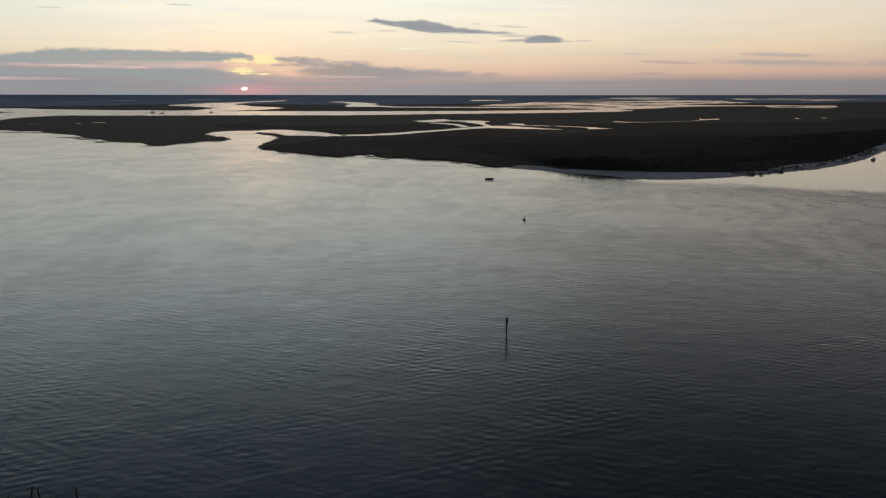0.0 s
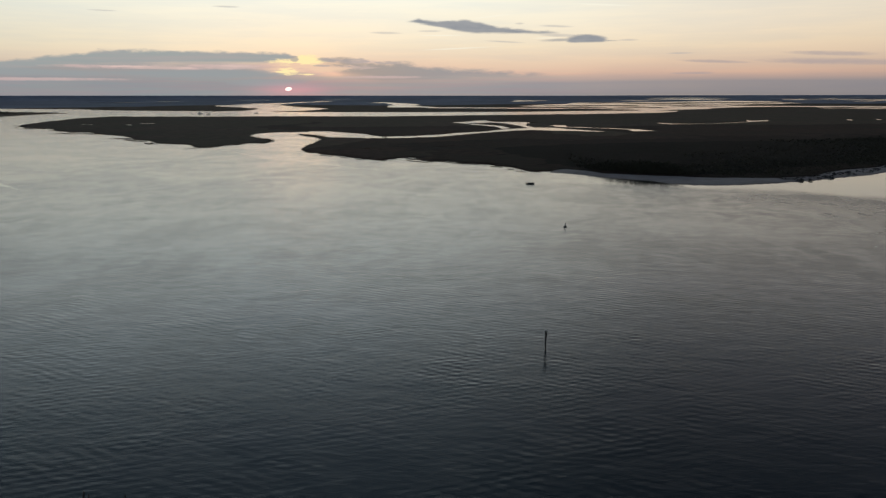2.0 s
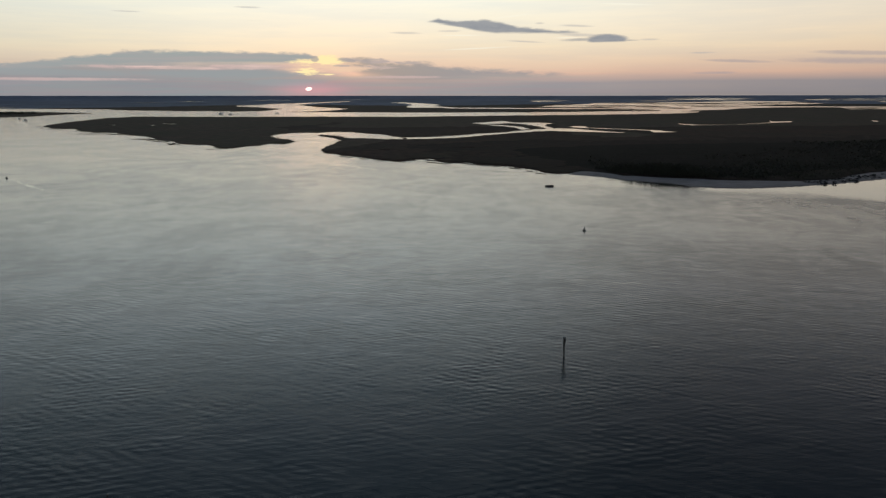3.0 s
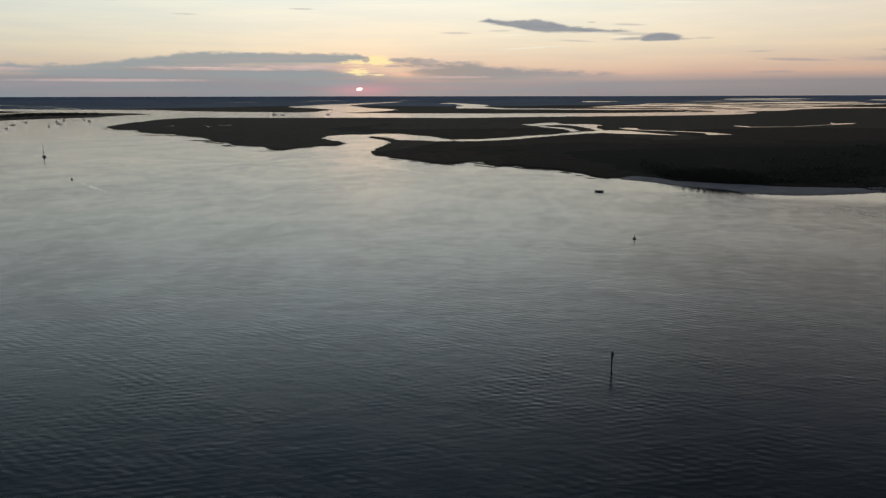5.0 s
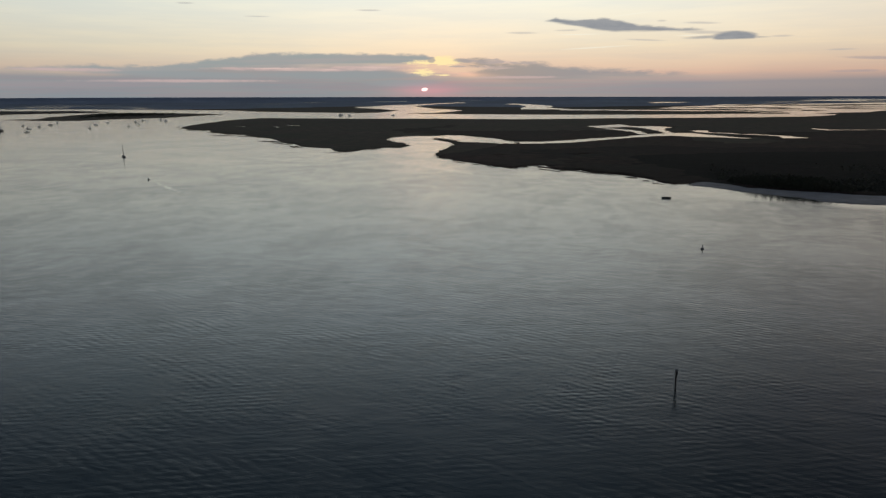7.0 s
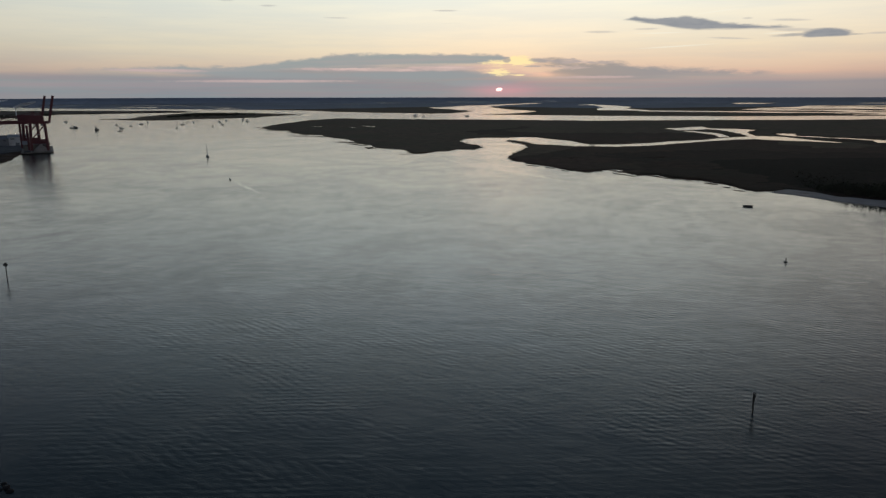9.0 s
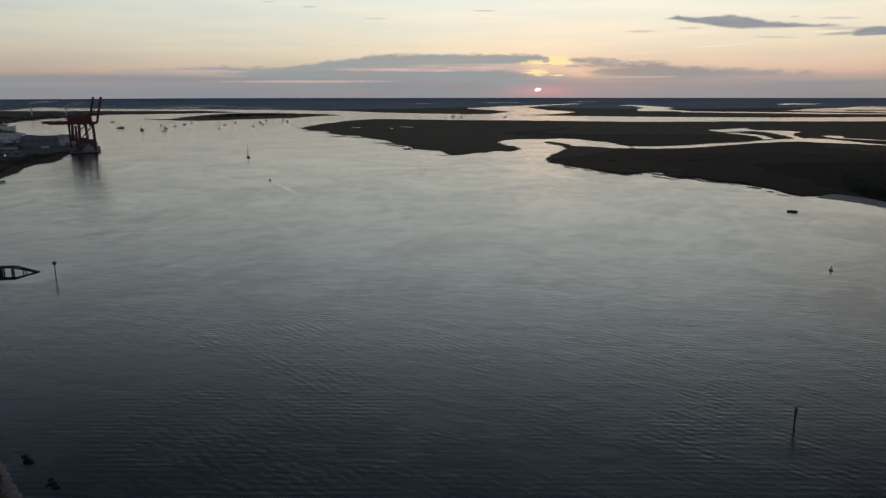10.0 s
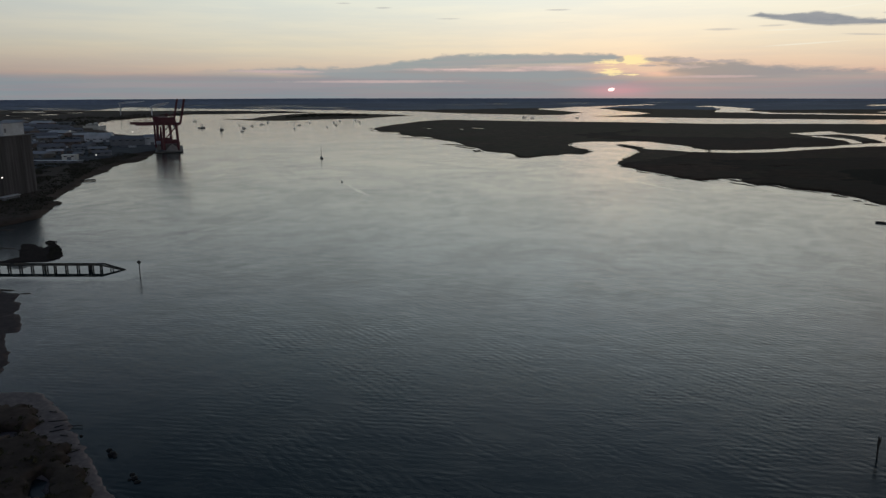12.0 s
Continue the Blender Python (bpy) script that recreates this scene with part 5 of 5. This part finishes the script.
for x, y, wide, deep in [(-270, 147.5, 4, 1.2), (-257.5, 149, 1.6, 0.7), (-396, 221, 6, 1.2), (-346, 193, 5, 0.8)]:
    ring = [(x + wide * math.cos(a), y + deep * math.sin(a) + 0.5 * wide * math.cos(a)) for a in (i * math.pi / 6 for i in range(12))]
    tagged(land_sheet("mud_islet", rough_line(ring, fine=0.004, least=0.8), [], 0.15, 0.3, 0.05, BANK, np.zeros((0, 2))), "small dark mud islet in the cove", "islet", "islets in the cove", kind="structure")

# ---- concrete silos ----
SILO_AT, SILO_TURN = (-531.5, 321.5), -64.6      # the row runs towards the near cove
silo_block = thing("grain_silo", "tall stained concrete silo block with a pale headhouse", "silo", m=pose(*SILO_AT, 1.5, 0, 0, SILO_TURN))
for k in range(6):
    for j in range(2):
        part("cylinder", rod((k * 9.2, -j * 9.2, 0), (k * 9.2, -j * 9.2, 42.0), 4.7, 4.7, 28), SILO_CONCRETE, silo_block, smooth=False)
part("infill", box((46, 17.2, 41.8), (23, -4.6, 20.9)), SILO_CONCRETE, silo_block)
part("roof_slab", box((57, 20, 0.9), (23, -4.6, 42.45), (0, 0, 0), 0.1), SILO_CONCRETE, silo_block)
headhouse = part("headhouse", box((24, 11, 8.6), (12.0, -4.6, 47.2), (0, 0, 0), 0.1), PALE_PANEL, silo_block, "pale sheet-clad headhouse")
part("headhouse_roof", box((25, 12, 0.5), (12.0, -4.6, 51.75)), ROOF_GREY, headhouse)
part("hatch", box((2.2, 0.16, 3.0), (21.5, 0.92, 46.5)), DARK_PANEL, headhouse)
part("stair_tower", box((4.2, 4.6, 50), (-5.8, -9.0, 25)), CONCRETE, silo_block)
part("conveyor", add_beam(beam((40, 4, 44), (62, 16, 2), 2.2, 2.4), (50, 9, 0), (50, 9, 23), 0.6), STEEL, silo_block)
part("lit_window", box((1.2, 0.2, 0.9), (36.8, 4.78, 14.5)), LAMP, silo_block, "bright lit opening")

# ---- quay and cranes ----
quay = thing("quay", "concrete quay deck on piles under the cranes", "quay", m=pose(-741, 655, 0, 0, 0, 138.7))
part("deck", box((120, 34, 1.2), (58, 16.5, 1.5), (0, 0, 0), 0.1), CONCRETE, quay)
for k in range(14):
    part("quay_pile", rod((2 + k * 8.4, 0.6, -2), (2 + k * 8.4, 0.6, 1.0), 0.5, 0.5, 8), CONCRETE, quay)
part("fender", box((118, 0.5, 0.7), (58, -0.65, 1.3)), DARK_TIMBER, quay)
part("apron", box((116, 28, 0.04), (58, 16.5, 2.125)), ASPHALT, quay)


def harbour_crane(label, group):
    """Container crane: +x is the water side; its boom stands raised."""
    crane = thing("harbour_crane", label, "crane", group)
    for x in (-18, 0):
        for y in (-7.5, 7.5):
            leg = part("leg", beam((x, y, 1.4), (x * 0.86 - 1.0, y * 0.9, 33.5), 2.4), RED_PAINT, crane)
            part("bogie", box((1.6, 5.0, 1.4), (x, y, 0.7), (0, 0, 0), 0.15), STEEL, leg)
        part("sill_beam", box((1.6, 17, 2.4), (x, 0, 3.0)), RED_PAINT, crane)
        part("upper_tie", box((1.6, 16, 1.8), (x * 0.86 - 1.0, 0, 32.8)), RED_PAINT, crane)
    for y in (-7.3, 7.3):
        part("portal_beam", box((18, 1.6, 4.6), (-9.2, y, 12.0)), RED_PAINT, crane)
        part("diagonal", beam((-17.2, y * 0.98, 14.0), (-1.2, y * 0.92, 31.5), 1.0), RED_PAINT, crane)
    for y in (-3.2, 3.2):
        part("girder", box((54, 1.4, 3.0), (-23.0, y, 34.8)), RED_PAINT, crane)
        part("boom_beam", beam((4.0, y, 34.5), (11.2, y, 66.5), 1.5, 2.7), RED_PAINT, crane)
        part("pylon_post", beam((-1.0, y * 1.6, 34), (-3.2, y * 0.5, 47.0), 1.1), RED_PAINT, crane)
        part("pylon_back_post", beam((-16.0, y * 1.5, 34.5), (-4.0, y * 0.5, 46.5), 0.8), RED_PAINT, crane)
        part("forestay", rod((-3.2, y * 0.6, 46.8), (8.6, y, 57.0), 0.22, 0.22, 6), STEEL, crane)
        part("backstay", rod((-3.6, y * 0.6, 46.8), (-46.0, y, 36.0), 0.25, 0.25, 6), RED_PAINT, crane)
    for k in range(6):
        s = (k + 0.5) / 6
        part("boom_tie", box((0.5, 6.4, 0.5), (4.5 + 6.1 * s, 0, 34.5 + 32 * s)), RED_PAINT, crane)
    for k in range(7):
        part("girder_tie", box((0.6, 6.4, 0.7), (-48 + 7.6 * k, 0, 34.8)), RED_PAINT, crane)
    house = part("machinery_house", box((19, 8.5, 7.6), (-12.0, 0, 39.7), (0, 0, 0), 0.2), RED_PAINT, crane)
    part("roof", box((17.6, 8.1, 0.3), (-12.0, 0, 43.4)), STEEL, house)
    part("cab", box((2.6, 2.4, 2.6), (-4, 0, 32.0), (0, 0, 0), 0.15), DARK_PANEL, crane)
    part("apex_beam", box((1.0, 5.0, 1.0), (-3.4, 0, 47.1)), RED_PAINT, crane)
    part("stair_tower", box((2.4, 2.2, 30), (-20.6, 6.4, 16.5)), RED_PAINT, crane)
    part("spreader", box((3.0, 12.2, 0.7), (-9, 0, 20.0)), STEEL, crane)
    for y in (-3, 3):
        part("hoist_rope", rod((-9, y, 20.3), (-9, y, 33.6), 0.12, 0.12, 5), STEEL, crane)
    return crane


crane_a = harbour_crane("red steel harbour crane with raised boom on the quay", "harbour cranes")
crane_a.matrix_basis = pose(-752, 659, 2.1, 0, 0, 48.7)
copy_thing(crane_a, pose(-791, 682, 2.1, 0, 0, 48.7))


heap_bm = bmesh.new()
bmesh.ops.create_icosphere(heap_bm, subdivisions=4, radius=1.0)
for v in heap_bm.verts:
    v.co.z = max(v.co.z, 0.0)
    reach_out = math.hypot(v.co.x, v.co.y)
    tall = 9.0 * max(1.0 - reach_out, 0.0) ** 0.75 + 0.5 * noise.noise(v.co * 3.0)
    v.co = Vector((v.co.x * 8.4, v.co.y * 6.2, max(tall, 0.0) if v.co.z > 0 else 0.0))
heap = mesh_object("stockpile", heap_bm, PALE_STONE, smooth=True)
heap.matrix_basis = pose(-757.5, 653.5, 2.1, 0, 0, 48.7)
tagged(heap, "pale grey heap of aggregate on the quay between crane legs", "heap")


# ---- sheds and houses of the port ----
def shed(at, turn, wide, deep, tall, wall_mat, roof_mat, label, category="warehouse", pitch=0.18, doors=2, round_roof=False, name="warehouse"):
    """A gabled or round-roofed building: walls, roof, doors and a strip of windows; its long side faces -y."""
    b = thing(name, label, category, m=pose(*at, 0, 0, turn))
    part("wall", box((wide, deep, tall), (0, 0, tall / 2)), wall_mat, b)
    bm = bmesh.new()
    steps = 9 if round_roof else 3
    rise = deep * pitch
    rows = []
    for i in range(steps):
        s = i / (steps - 1) * 2 - 1
        z = tall + 0.02 + (rise * math.sqrt(max(1 - s * s, 0)) if round_roof else rise * (1 - abs(s)))
        rows.append([bm.verts.new((x, s * (deep / 2 + 0.5), z + up_)) for x in (-wide / 2 - 0.5, wide / 2 + 0.5) for up_ in (0.0, 0.35)])
    for a, c in zip(rows, rows[1:]):
        bm.faces.new((a[1], a[3], c[3], c[1]))
        bm.faces.new((a[0], c[0], c[2], a[2]))
        bm.faces.new((a[0], a[1], c[1], c[0]))
        bm.faces.new((a[2], c[2], c[3], a[3]))
    bm.faces.new((rows[0][0], rows[0][2], rows[0][3], rows[0][1]))
    bm.faces.new((rows[-1][0], rows[-1][1], rows[-1][3], rows[-1][2]))
    # gable ends
    for k, x in ((0, -wide / 2), (2, wide / 2)):
        ring = [bm.verts.new((x, r[k].co.y * 0.98, r[k].co.z)) for r in rows]
        bm.faces.new(ring)
    bmesh.ops.recalc_face_normals(bm, faces=bm.faces)
    part("roof", bm, roof_mat, b)
    for k in range(doors):
        x = wide * ((k + 0.5) / doors - 0.5)
        part("door", box((min(4.5, wide / doors * 0.5), 0.2, min(4.6, tall * 0.7)), (x, -deep / 2 - 0.06, min(4.6, tall * 0.7) / 2)), DARK_PANEL, b)
    for k in range(max(2, int(wide / 9))):
        n = max(2, int(wide / 9))
        part("window", box((wide / n * 0.45, 0.14, 1.0), (wide * ((k + 0.5) / n - 0.5), -deep / 2 - 0.05, tall * 0.82)), GLASS, b)
    return b


shed((-905, 702, 1.7), 45, 46, 26, 9.5, DARK_PANEL, ROOF_DARK, "long dark sheet-clad port warehouse with a low roof")
shed((-882, 725, 1.7), 48, 22, 18, 12.0, PALE_PANEL, ROOF_GREY, "pale sheet-clad port shed beside the cranes", doors=1)
shed((-1015, 735, 1.7), 42, 38, 30, 6.5, PALE_PANEL, PALE_PANEL, "pale round-roofed storage hall in the port", pitch=0.26, round_roof=True)
shed((-985, 738, 1.7), 42, 12, 12, 7.0, DARK_PANEL, ROOF_DARK, "small dark flat-roofed plant house", pitch=0.03, doors=1)
shed((-779, 664, 2.2), 48.7, 26, 13, 7.5, CONCRETE, ROOF_GREY, "grey concrete cargo shed with a round roof on the quay", doors=2, pitch=0.3, round_roof=True)
shed((-752, 505, 1.7), 40, 15, 10, 6.0, WHITE_HULL, WHITE_HULL, "small white-painted riverside building", "building", 0.05, 1, name="riverside_building")
shed((-735, 478, 1.7), 25, 52, 9, 2.4, DARK_PANEL, PALE_PANEL, "long low dark shed with a pale roof", "shed", 0.05, 3, name="low_shed")
shed((-502, 288, 1.5), -64.6, 18, 4, 2.2, DARK_PANEL, PALE_PANEL, "low lean-to shed with a pale roof at the silo's foot", "shed", 0.06, 2, name="lean_to_shed")
rng_town = random.Random(7)
rows_of_sheds = [
    (-896, 577, 30, 22, 7, 38), (-957, 641, 34, 20, 8, 42), (-1146, 728, 40, 24, 9, 35), (-878, 607, 20, 14, 6, 45), (-1416, 920, 60, 30, 9, 33), (-1585, 1000, 22, 12, 5, 33),
    (-1324, 799, 50, 28, 9, 30), (-1217, 806, 44, 26, 8, 33), (-980, 605, 30, 18, 7, 30), (-806, 506, 26, 16, 6, 32), (-840, 545, 18, 12, 5, 40), (-1080, 690, 28, 18, 8, 40),
    (-1130, 790, 36, 20, 7, 42), (-1300, 880, 40, 22, 8, 45), (-1500, 960, 46, 26, 9, 40), (-1700, 1080, 50, 30, 9, 38), (-1600, 900, 60, 30, 10, 30), (-1850, 1100, 60, 30, 9, 30),
    (-1480, 1000, 16, 10, 5, 35), (-860, 505, 22, 12, 5, 20), (-910, 520, 24, 16, 6, 25), (-1040, 590, 30, 18, 7, 30), (-1180, 680, 30, 20, 8, 28), (-1375, 930, 18, 12, 5, 33),
    (-820, 590, 20, 14, 6, 50), (-770, 560, 18, 12, 5, 50), (-950, 560, 26, 14, 6, 28), (-1090, 760, 30, 16, 9, 48), (-1400, 820, 36, 20, 8, 30), (-1700, 985, 24, 14, 6, 30), (-790, 540, 10, 7, 4, 60), (-815, 560, 9, 8, 4, 20), (-845, 580, 12, 8, 5, 70), (-870, 560, 9, 7, 4, 15),
    (-925, 600, 14, 9, 5, 75), (-905, 640, 12, 10, 6, 20), (-940, 665, 12, 9, 5, 60), (-1000, 670, 14, 10, 6, 10), (-1040, 640, 16, 10, 5, 70), (-1060, 730, 14, 10, 6, 20), (-1110, 720, 18, 10, 6, 65),
    (-1160, 760, 18, 12, 6, 10), (-1230, 760, 20, 12, 7, 70), (-1260, 840, 20, 12, 7, 20), (-1350, 860, 22, 14, 7, 60), (-1450, 890, 24, 14, 8, 15), (-1520, 920, 26, 14, 8, 70), (-1660, 1020, 30, 16, 8, 20)]
for x, y, w, d, h, turn in rows_of_sheds:
    wall_mat, roof_mat, words = rng_town.choice([(DARK_PANEL, ROOF_DARK, "dark clad town shed with a dull roof"), (BROWN_WALL, PALE_PANEL, "brown works building with a pale sheet roof"), (DARK_PANEL, ROOF_DARK, "dark clad town shed with a dull roof"), (BROWN_WALL, ROOF_DARK, "brown brick works building with a dark roof"),
                                                (CONCRETE, ROOF_GREY, "grey concrete works building with a sheet roof"), (DARK_PANEL, ROOF_GREY, "dark clad town shed with a grey roof")])
    shed((*lay(x, y, 1.5)[:2], lay(x, y, 1.5)[2]), turn + rng_town.uniform(-34, 34), w, d, h, wall_mat, roof_mat, words, "building", 0.15, 2, name="works_building")

# a white vessel and boats lying in the basin
ferry = thing("moored_vessel", "white two-deck vessel moored in the basin", "ship", m=pose(-1512, 1084, 0, 0, 0, 50))
part("hull", hull_mesh(48, 10, 5, 2, 0.3, 0.75), WHITE_HULL, ferry)
deckhouse = part("deckhouse", box((26, 8, 5.5), (-4, 0, 7.5), (0, 0, 0), 0.3), WHITE_HULL, ferry)
part("window_band", box((24, 8.2, 1.2), (-4, 0, 8.4)), GLASS, deckhouse)
part("bridge", box((8, 7, 3.2), (4, 0, 11.6), (0, 0, 0), 0.3), WHITE_HULL, ferry)
part("mast", rod((1, 0, 13), (1, 0, 24), 0.3, 0.15, 8), STEEL, ferry)
for x, y, turn, k in [(-1440, 1040, 40, 1.6), (-1410, 1030, 30, 1.3), (-1455, 1052, 130, 1.6), (-1640, 1165, 45, 1.9), (-1600, 1150, 70, 1.6)]:
    copy_thing(motor_one, pose(x, y, 0, 0, 0, turn) @ Matrix.Scale(k, 4))

# cargo in the yard and wet flats along the cove
def container(paint, label):
    c = thing("cargo_container", label, "container", "containers in the port yard")
    part("body", box((12.2, 2.4, 2.6), (0, 0, 1.3), (0, 0, 0), 0.06), paint, c)
    for x in (-6.0, 6.0):
        for y in (-1.15, 1.15):
            part("corner_post", box((0.22, 0.2, 2.64), (x, y, 1.32)), STEEL, c)
    part("door", box((0.08, 2.2, 2.3), (6.14, 0, 1.3)), DARK_PANEL, c)
    return c


boxes_of = [container(DARK_PANEL, "dark grey steel cargo container in the yard"), container(PALE_PANEL, "pale steel cargo container in the yard"), container(BROWN_WALL, "rust-brown steel cargo container in the yard")]
boxes_of[0].matrix_basis, boxes_of[1].matrix_basis, boxes_of[2].matrix_basis = pose(-862, 660, 2.4, 0, 0, 40), pose(-855, 668, 2.4, 0, 0, 42), pose(-930, 626, 2.4, 0, 0, 38)
for k in range(66):
    row, place = divmod(k, 11)
    x, y = -800 - 52 * row - 9 * place + rng_town.uniform(-6, 6), 590 + 27 * row - 13 * place * (0.4 if row < 3 else 0.2) + rng_town.uniform(-8, 8)
    copy_thing(boxes_of[rng_town.choice((0, 0, 1, 2, 2))], pose(x, y, 2.35, 0, 0, rng_town.choice((35, 42, 125)) + rng_town.uniform(-3, 3)))

COVE_FLAT = [(-300, 141), (-286, 146), (-274, 146), (-266, 146.5), (-258, 147), (-252, 141), (-246, 140), (-240, 136), (-237, 132), (-232, 131), (-221, 125), (-216, 121), (-218, 119), (-211, 114),
             (-200, 109), (-192, 104), (-187, 99), (-205, 80), (-290, 66), (-400, 80), (-440, 130)]
flat_pools = [rough_line([(x - w, y - w * 0.55), (x, y - d), (x + w, y + w * 0.55), (x, y + d)], fine=0.004, least=1.0) for x, y, w, d in [(-246, 124, 5, 1.2), (-222, 110, 5, 1.2)]]
flat = land_sheet("cove_mud_flat", rough_line(COVE_FLAT, fine=0.006, least=1.2, amp=0.5), flat_pools, 0.03, 0.14, 0.06, MUD, polar_points(180, 460, 1.012, 0.5, 12), skirt=0.4, smooth=True)
tagged(flat, "wet grey-brown mud flat with shallow pools in the cove", "mud flat", kind="structure")

jetty = thing("small_jetty", "dark timber landing stage on the bank", "jetty", m=pose(-564, 393, 0, 0, 0, 50))
part("deck", box((12, 2.6, 1.0), (0, 0, 0.8)), DARK_TIMBER, jetty)
for x in (-5, -1.5, 2, 5.5):
    for y in (-0.9, 0.9):
        part("pile", rod((x, y, -1.5), (x, y, 1.2), 0.2, 0.18, 7), DARK_TIMBER, jetty)


def light_pole(at, tall, label):
    pole = thing("floodlight_pole", label, "street lamp", "yard lights", m=pose(*at))
    part("pole", rod((0, 0, 0), (0, 0, tall), 0.22, 0.12, 8), STEEL, pole)
    part("arm", box((2.4, 0.16, 0.16), (0, 0, tall)), STEEL, pole)
    part("lamp_head", box((1.2, 0.8, 0.6), (0, -0.5, tall + 0.1), (0, 0, 48), 0.08), LAMP, pole, "glowing white floodlight")
    return pole


for x, y, tall in [(-1152, 778, 13), (-1000, 786, 14), (-713, 510, 7), (-905, 742, 15)]:
    light_pole((x, y, 1.6), tall, "tall floodlight pole glowing over the yard")

STEAM = material("pale_steam", (0.85, 0.85, 0.86), 0.95, 0, 0.05, 0.06, 0.02, 0.1, 0.0, None, 0.0)
glow_through = STEAM.node_tree.nodes.new("ShaderNodeBsdfTranslucent")
glow_through.inputs[0].default_value = (0.9, 0.9, 0.92, 1)
steam_mix = STEAM.node_tree.nodes.new("ShaderNodeMixShader")
steam_mix.inputs[0].default_value = 0.95
STEAM.node_tree.links.new(STEAM.node_tree.nodes["Principled BSDF"].outputs[0], steam_mix.inputs[1])
STEAM.node_tree.links.new(glow_through.outputs[0], steam_mix.inputs[2])
STEAM.node_tree.links.new(steam_mix.outputs[0], STEAM.node_tree.nodes["Material Output"].inputs[0])


def mill_stack(at, tall, drift, rise, fat, label):
    """A far chimney whose steam trails off downwind."""
    stack = thing("mill_chimney", label, "chimney", "mill chimneys", m=pose(*at))
    part("shaft", rod((0, 0, 0), (0, 0, tall), 2.2, 1.5, 14), PALE_PANEL, stack)
    part("rim", rod((0, 0, tall - 0.8), (0, 0, tall + 0.2), 1.75, 1.75, 14), STEEL, stack)
    bm = bmesh.new()
    for k in range(9):
        s = k / 8
        r = fat * (0.35 + 0.65 * math.sin(math.pi * min(s * 0.85 + 0.12, 1)))
        ball = bmesh.ops.create_icosphere(bm, subdivisions=2, radius=1.0)["verts"]
        for v in ball:
            w = noise.noise_vector(v.co * 1.6 + Vector((k * 3.1, 0, 0))) * 0.45
            v.co = Vector((v.co.x * r * 1.5 + drift[0] * s, v.co.y * r * 1.5 + drift[1] * s, v.co.z * r * 0.6 + tall + 1.0 + rise * s ** 0.8)) + w * r
    part("steam_plume", bm, STEAM, stack, "pale trailing steam", smooth=True)
    return stack


mill_stack(lay(-2313, 1910, 1.5), 28.0, (36, 46), 17.0, 8.0, "tall far mill chimney trailing pale steam")
mill_stack(lay(-2395, 1834, 1.5), 44.0, (50, 64), 7.0, 7.0, "far mill chimney with a low drift of steam")

bank_wood = [(-430, 258), (-464, 296), (-495, 312), (-536, 352), (-606, 420), (-668, 486), (-705, 545), (-752, 596), (-790, 600), (-760, 540), (-700, 470), (-620, 400), (-560, 330), (-540, 280), (-470, 235), (-430, 225)]
tufts("bank_scrub", scatter(bank_wood, 7000, 41, 1.9, 1.7, 0.7, -0.6, 0.02), 12, 0.9, LEAF, "dark scrub and small trees on the river bank", "scrub", 7, 0.6)
town_wood = [(-830, 520), (-960, 600), (-1200, 770), (-1420, 960), (-1640, 1130), (-1900, 1380), (-2150, 1750), (-2330, 2100), (-2500, 2150), (-2350, 1650), (-1800, 950), (-1000, 520)]
foot_wood = [(-560, 340), (-620, 410), (-680, 478), (-735, 462), (-700, 400), (-640, 350), (-590, 315)]
tufts("bank_scrub", scatter(foot_wood, 900, 45, 2.2, 1.9, 1.6, -0.25, 0.02), 16, 0.9, LEAF, "dark scrub on the rough ground behind the river bank", "scrub", 11, 0.6)
yard_wood = [(-745, 520), (-800, 600), (-900, 665), (-1010, 730), (-1150, 800), (-1260, 840), (-1220, 730), (-1000, 590), (-850, 500)]
tufts("yard_trees", scatter(yard_wood, 520, 44, 3.4, 4.2, 1.2, -0.05, 0.02), 40, 0.9, LEAF, "dark trees and bushes between the port sheds", "trees", 9, 0.45)
tufts("town_trees", scatter(town_wood, 2200, 42, 4.5, 5.0, 0.8, -0.1, 0.006), 26, 0.9, LEAF, "dark trees among the works and houses of the town", "trees", 8, 0.5)
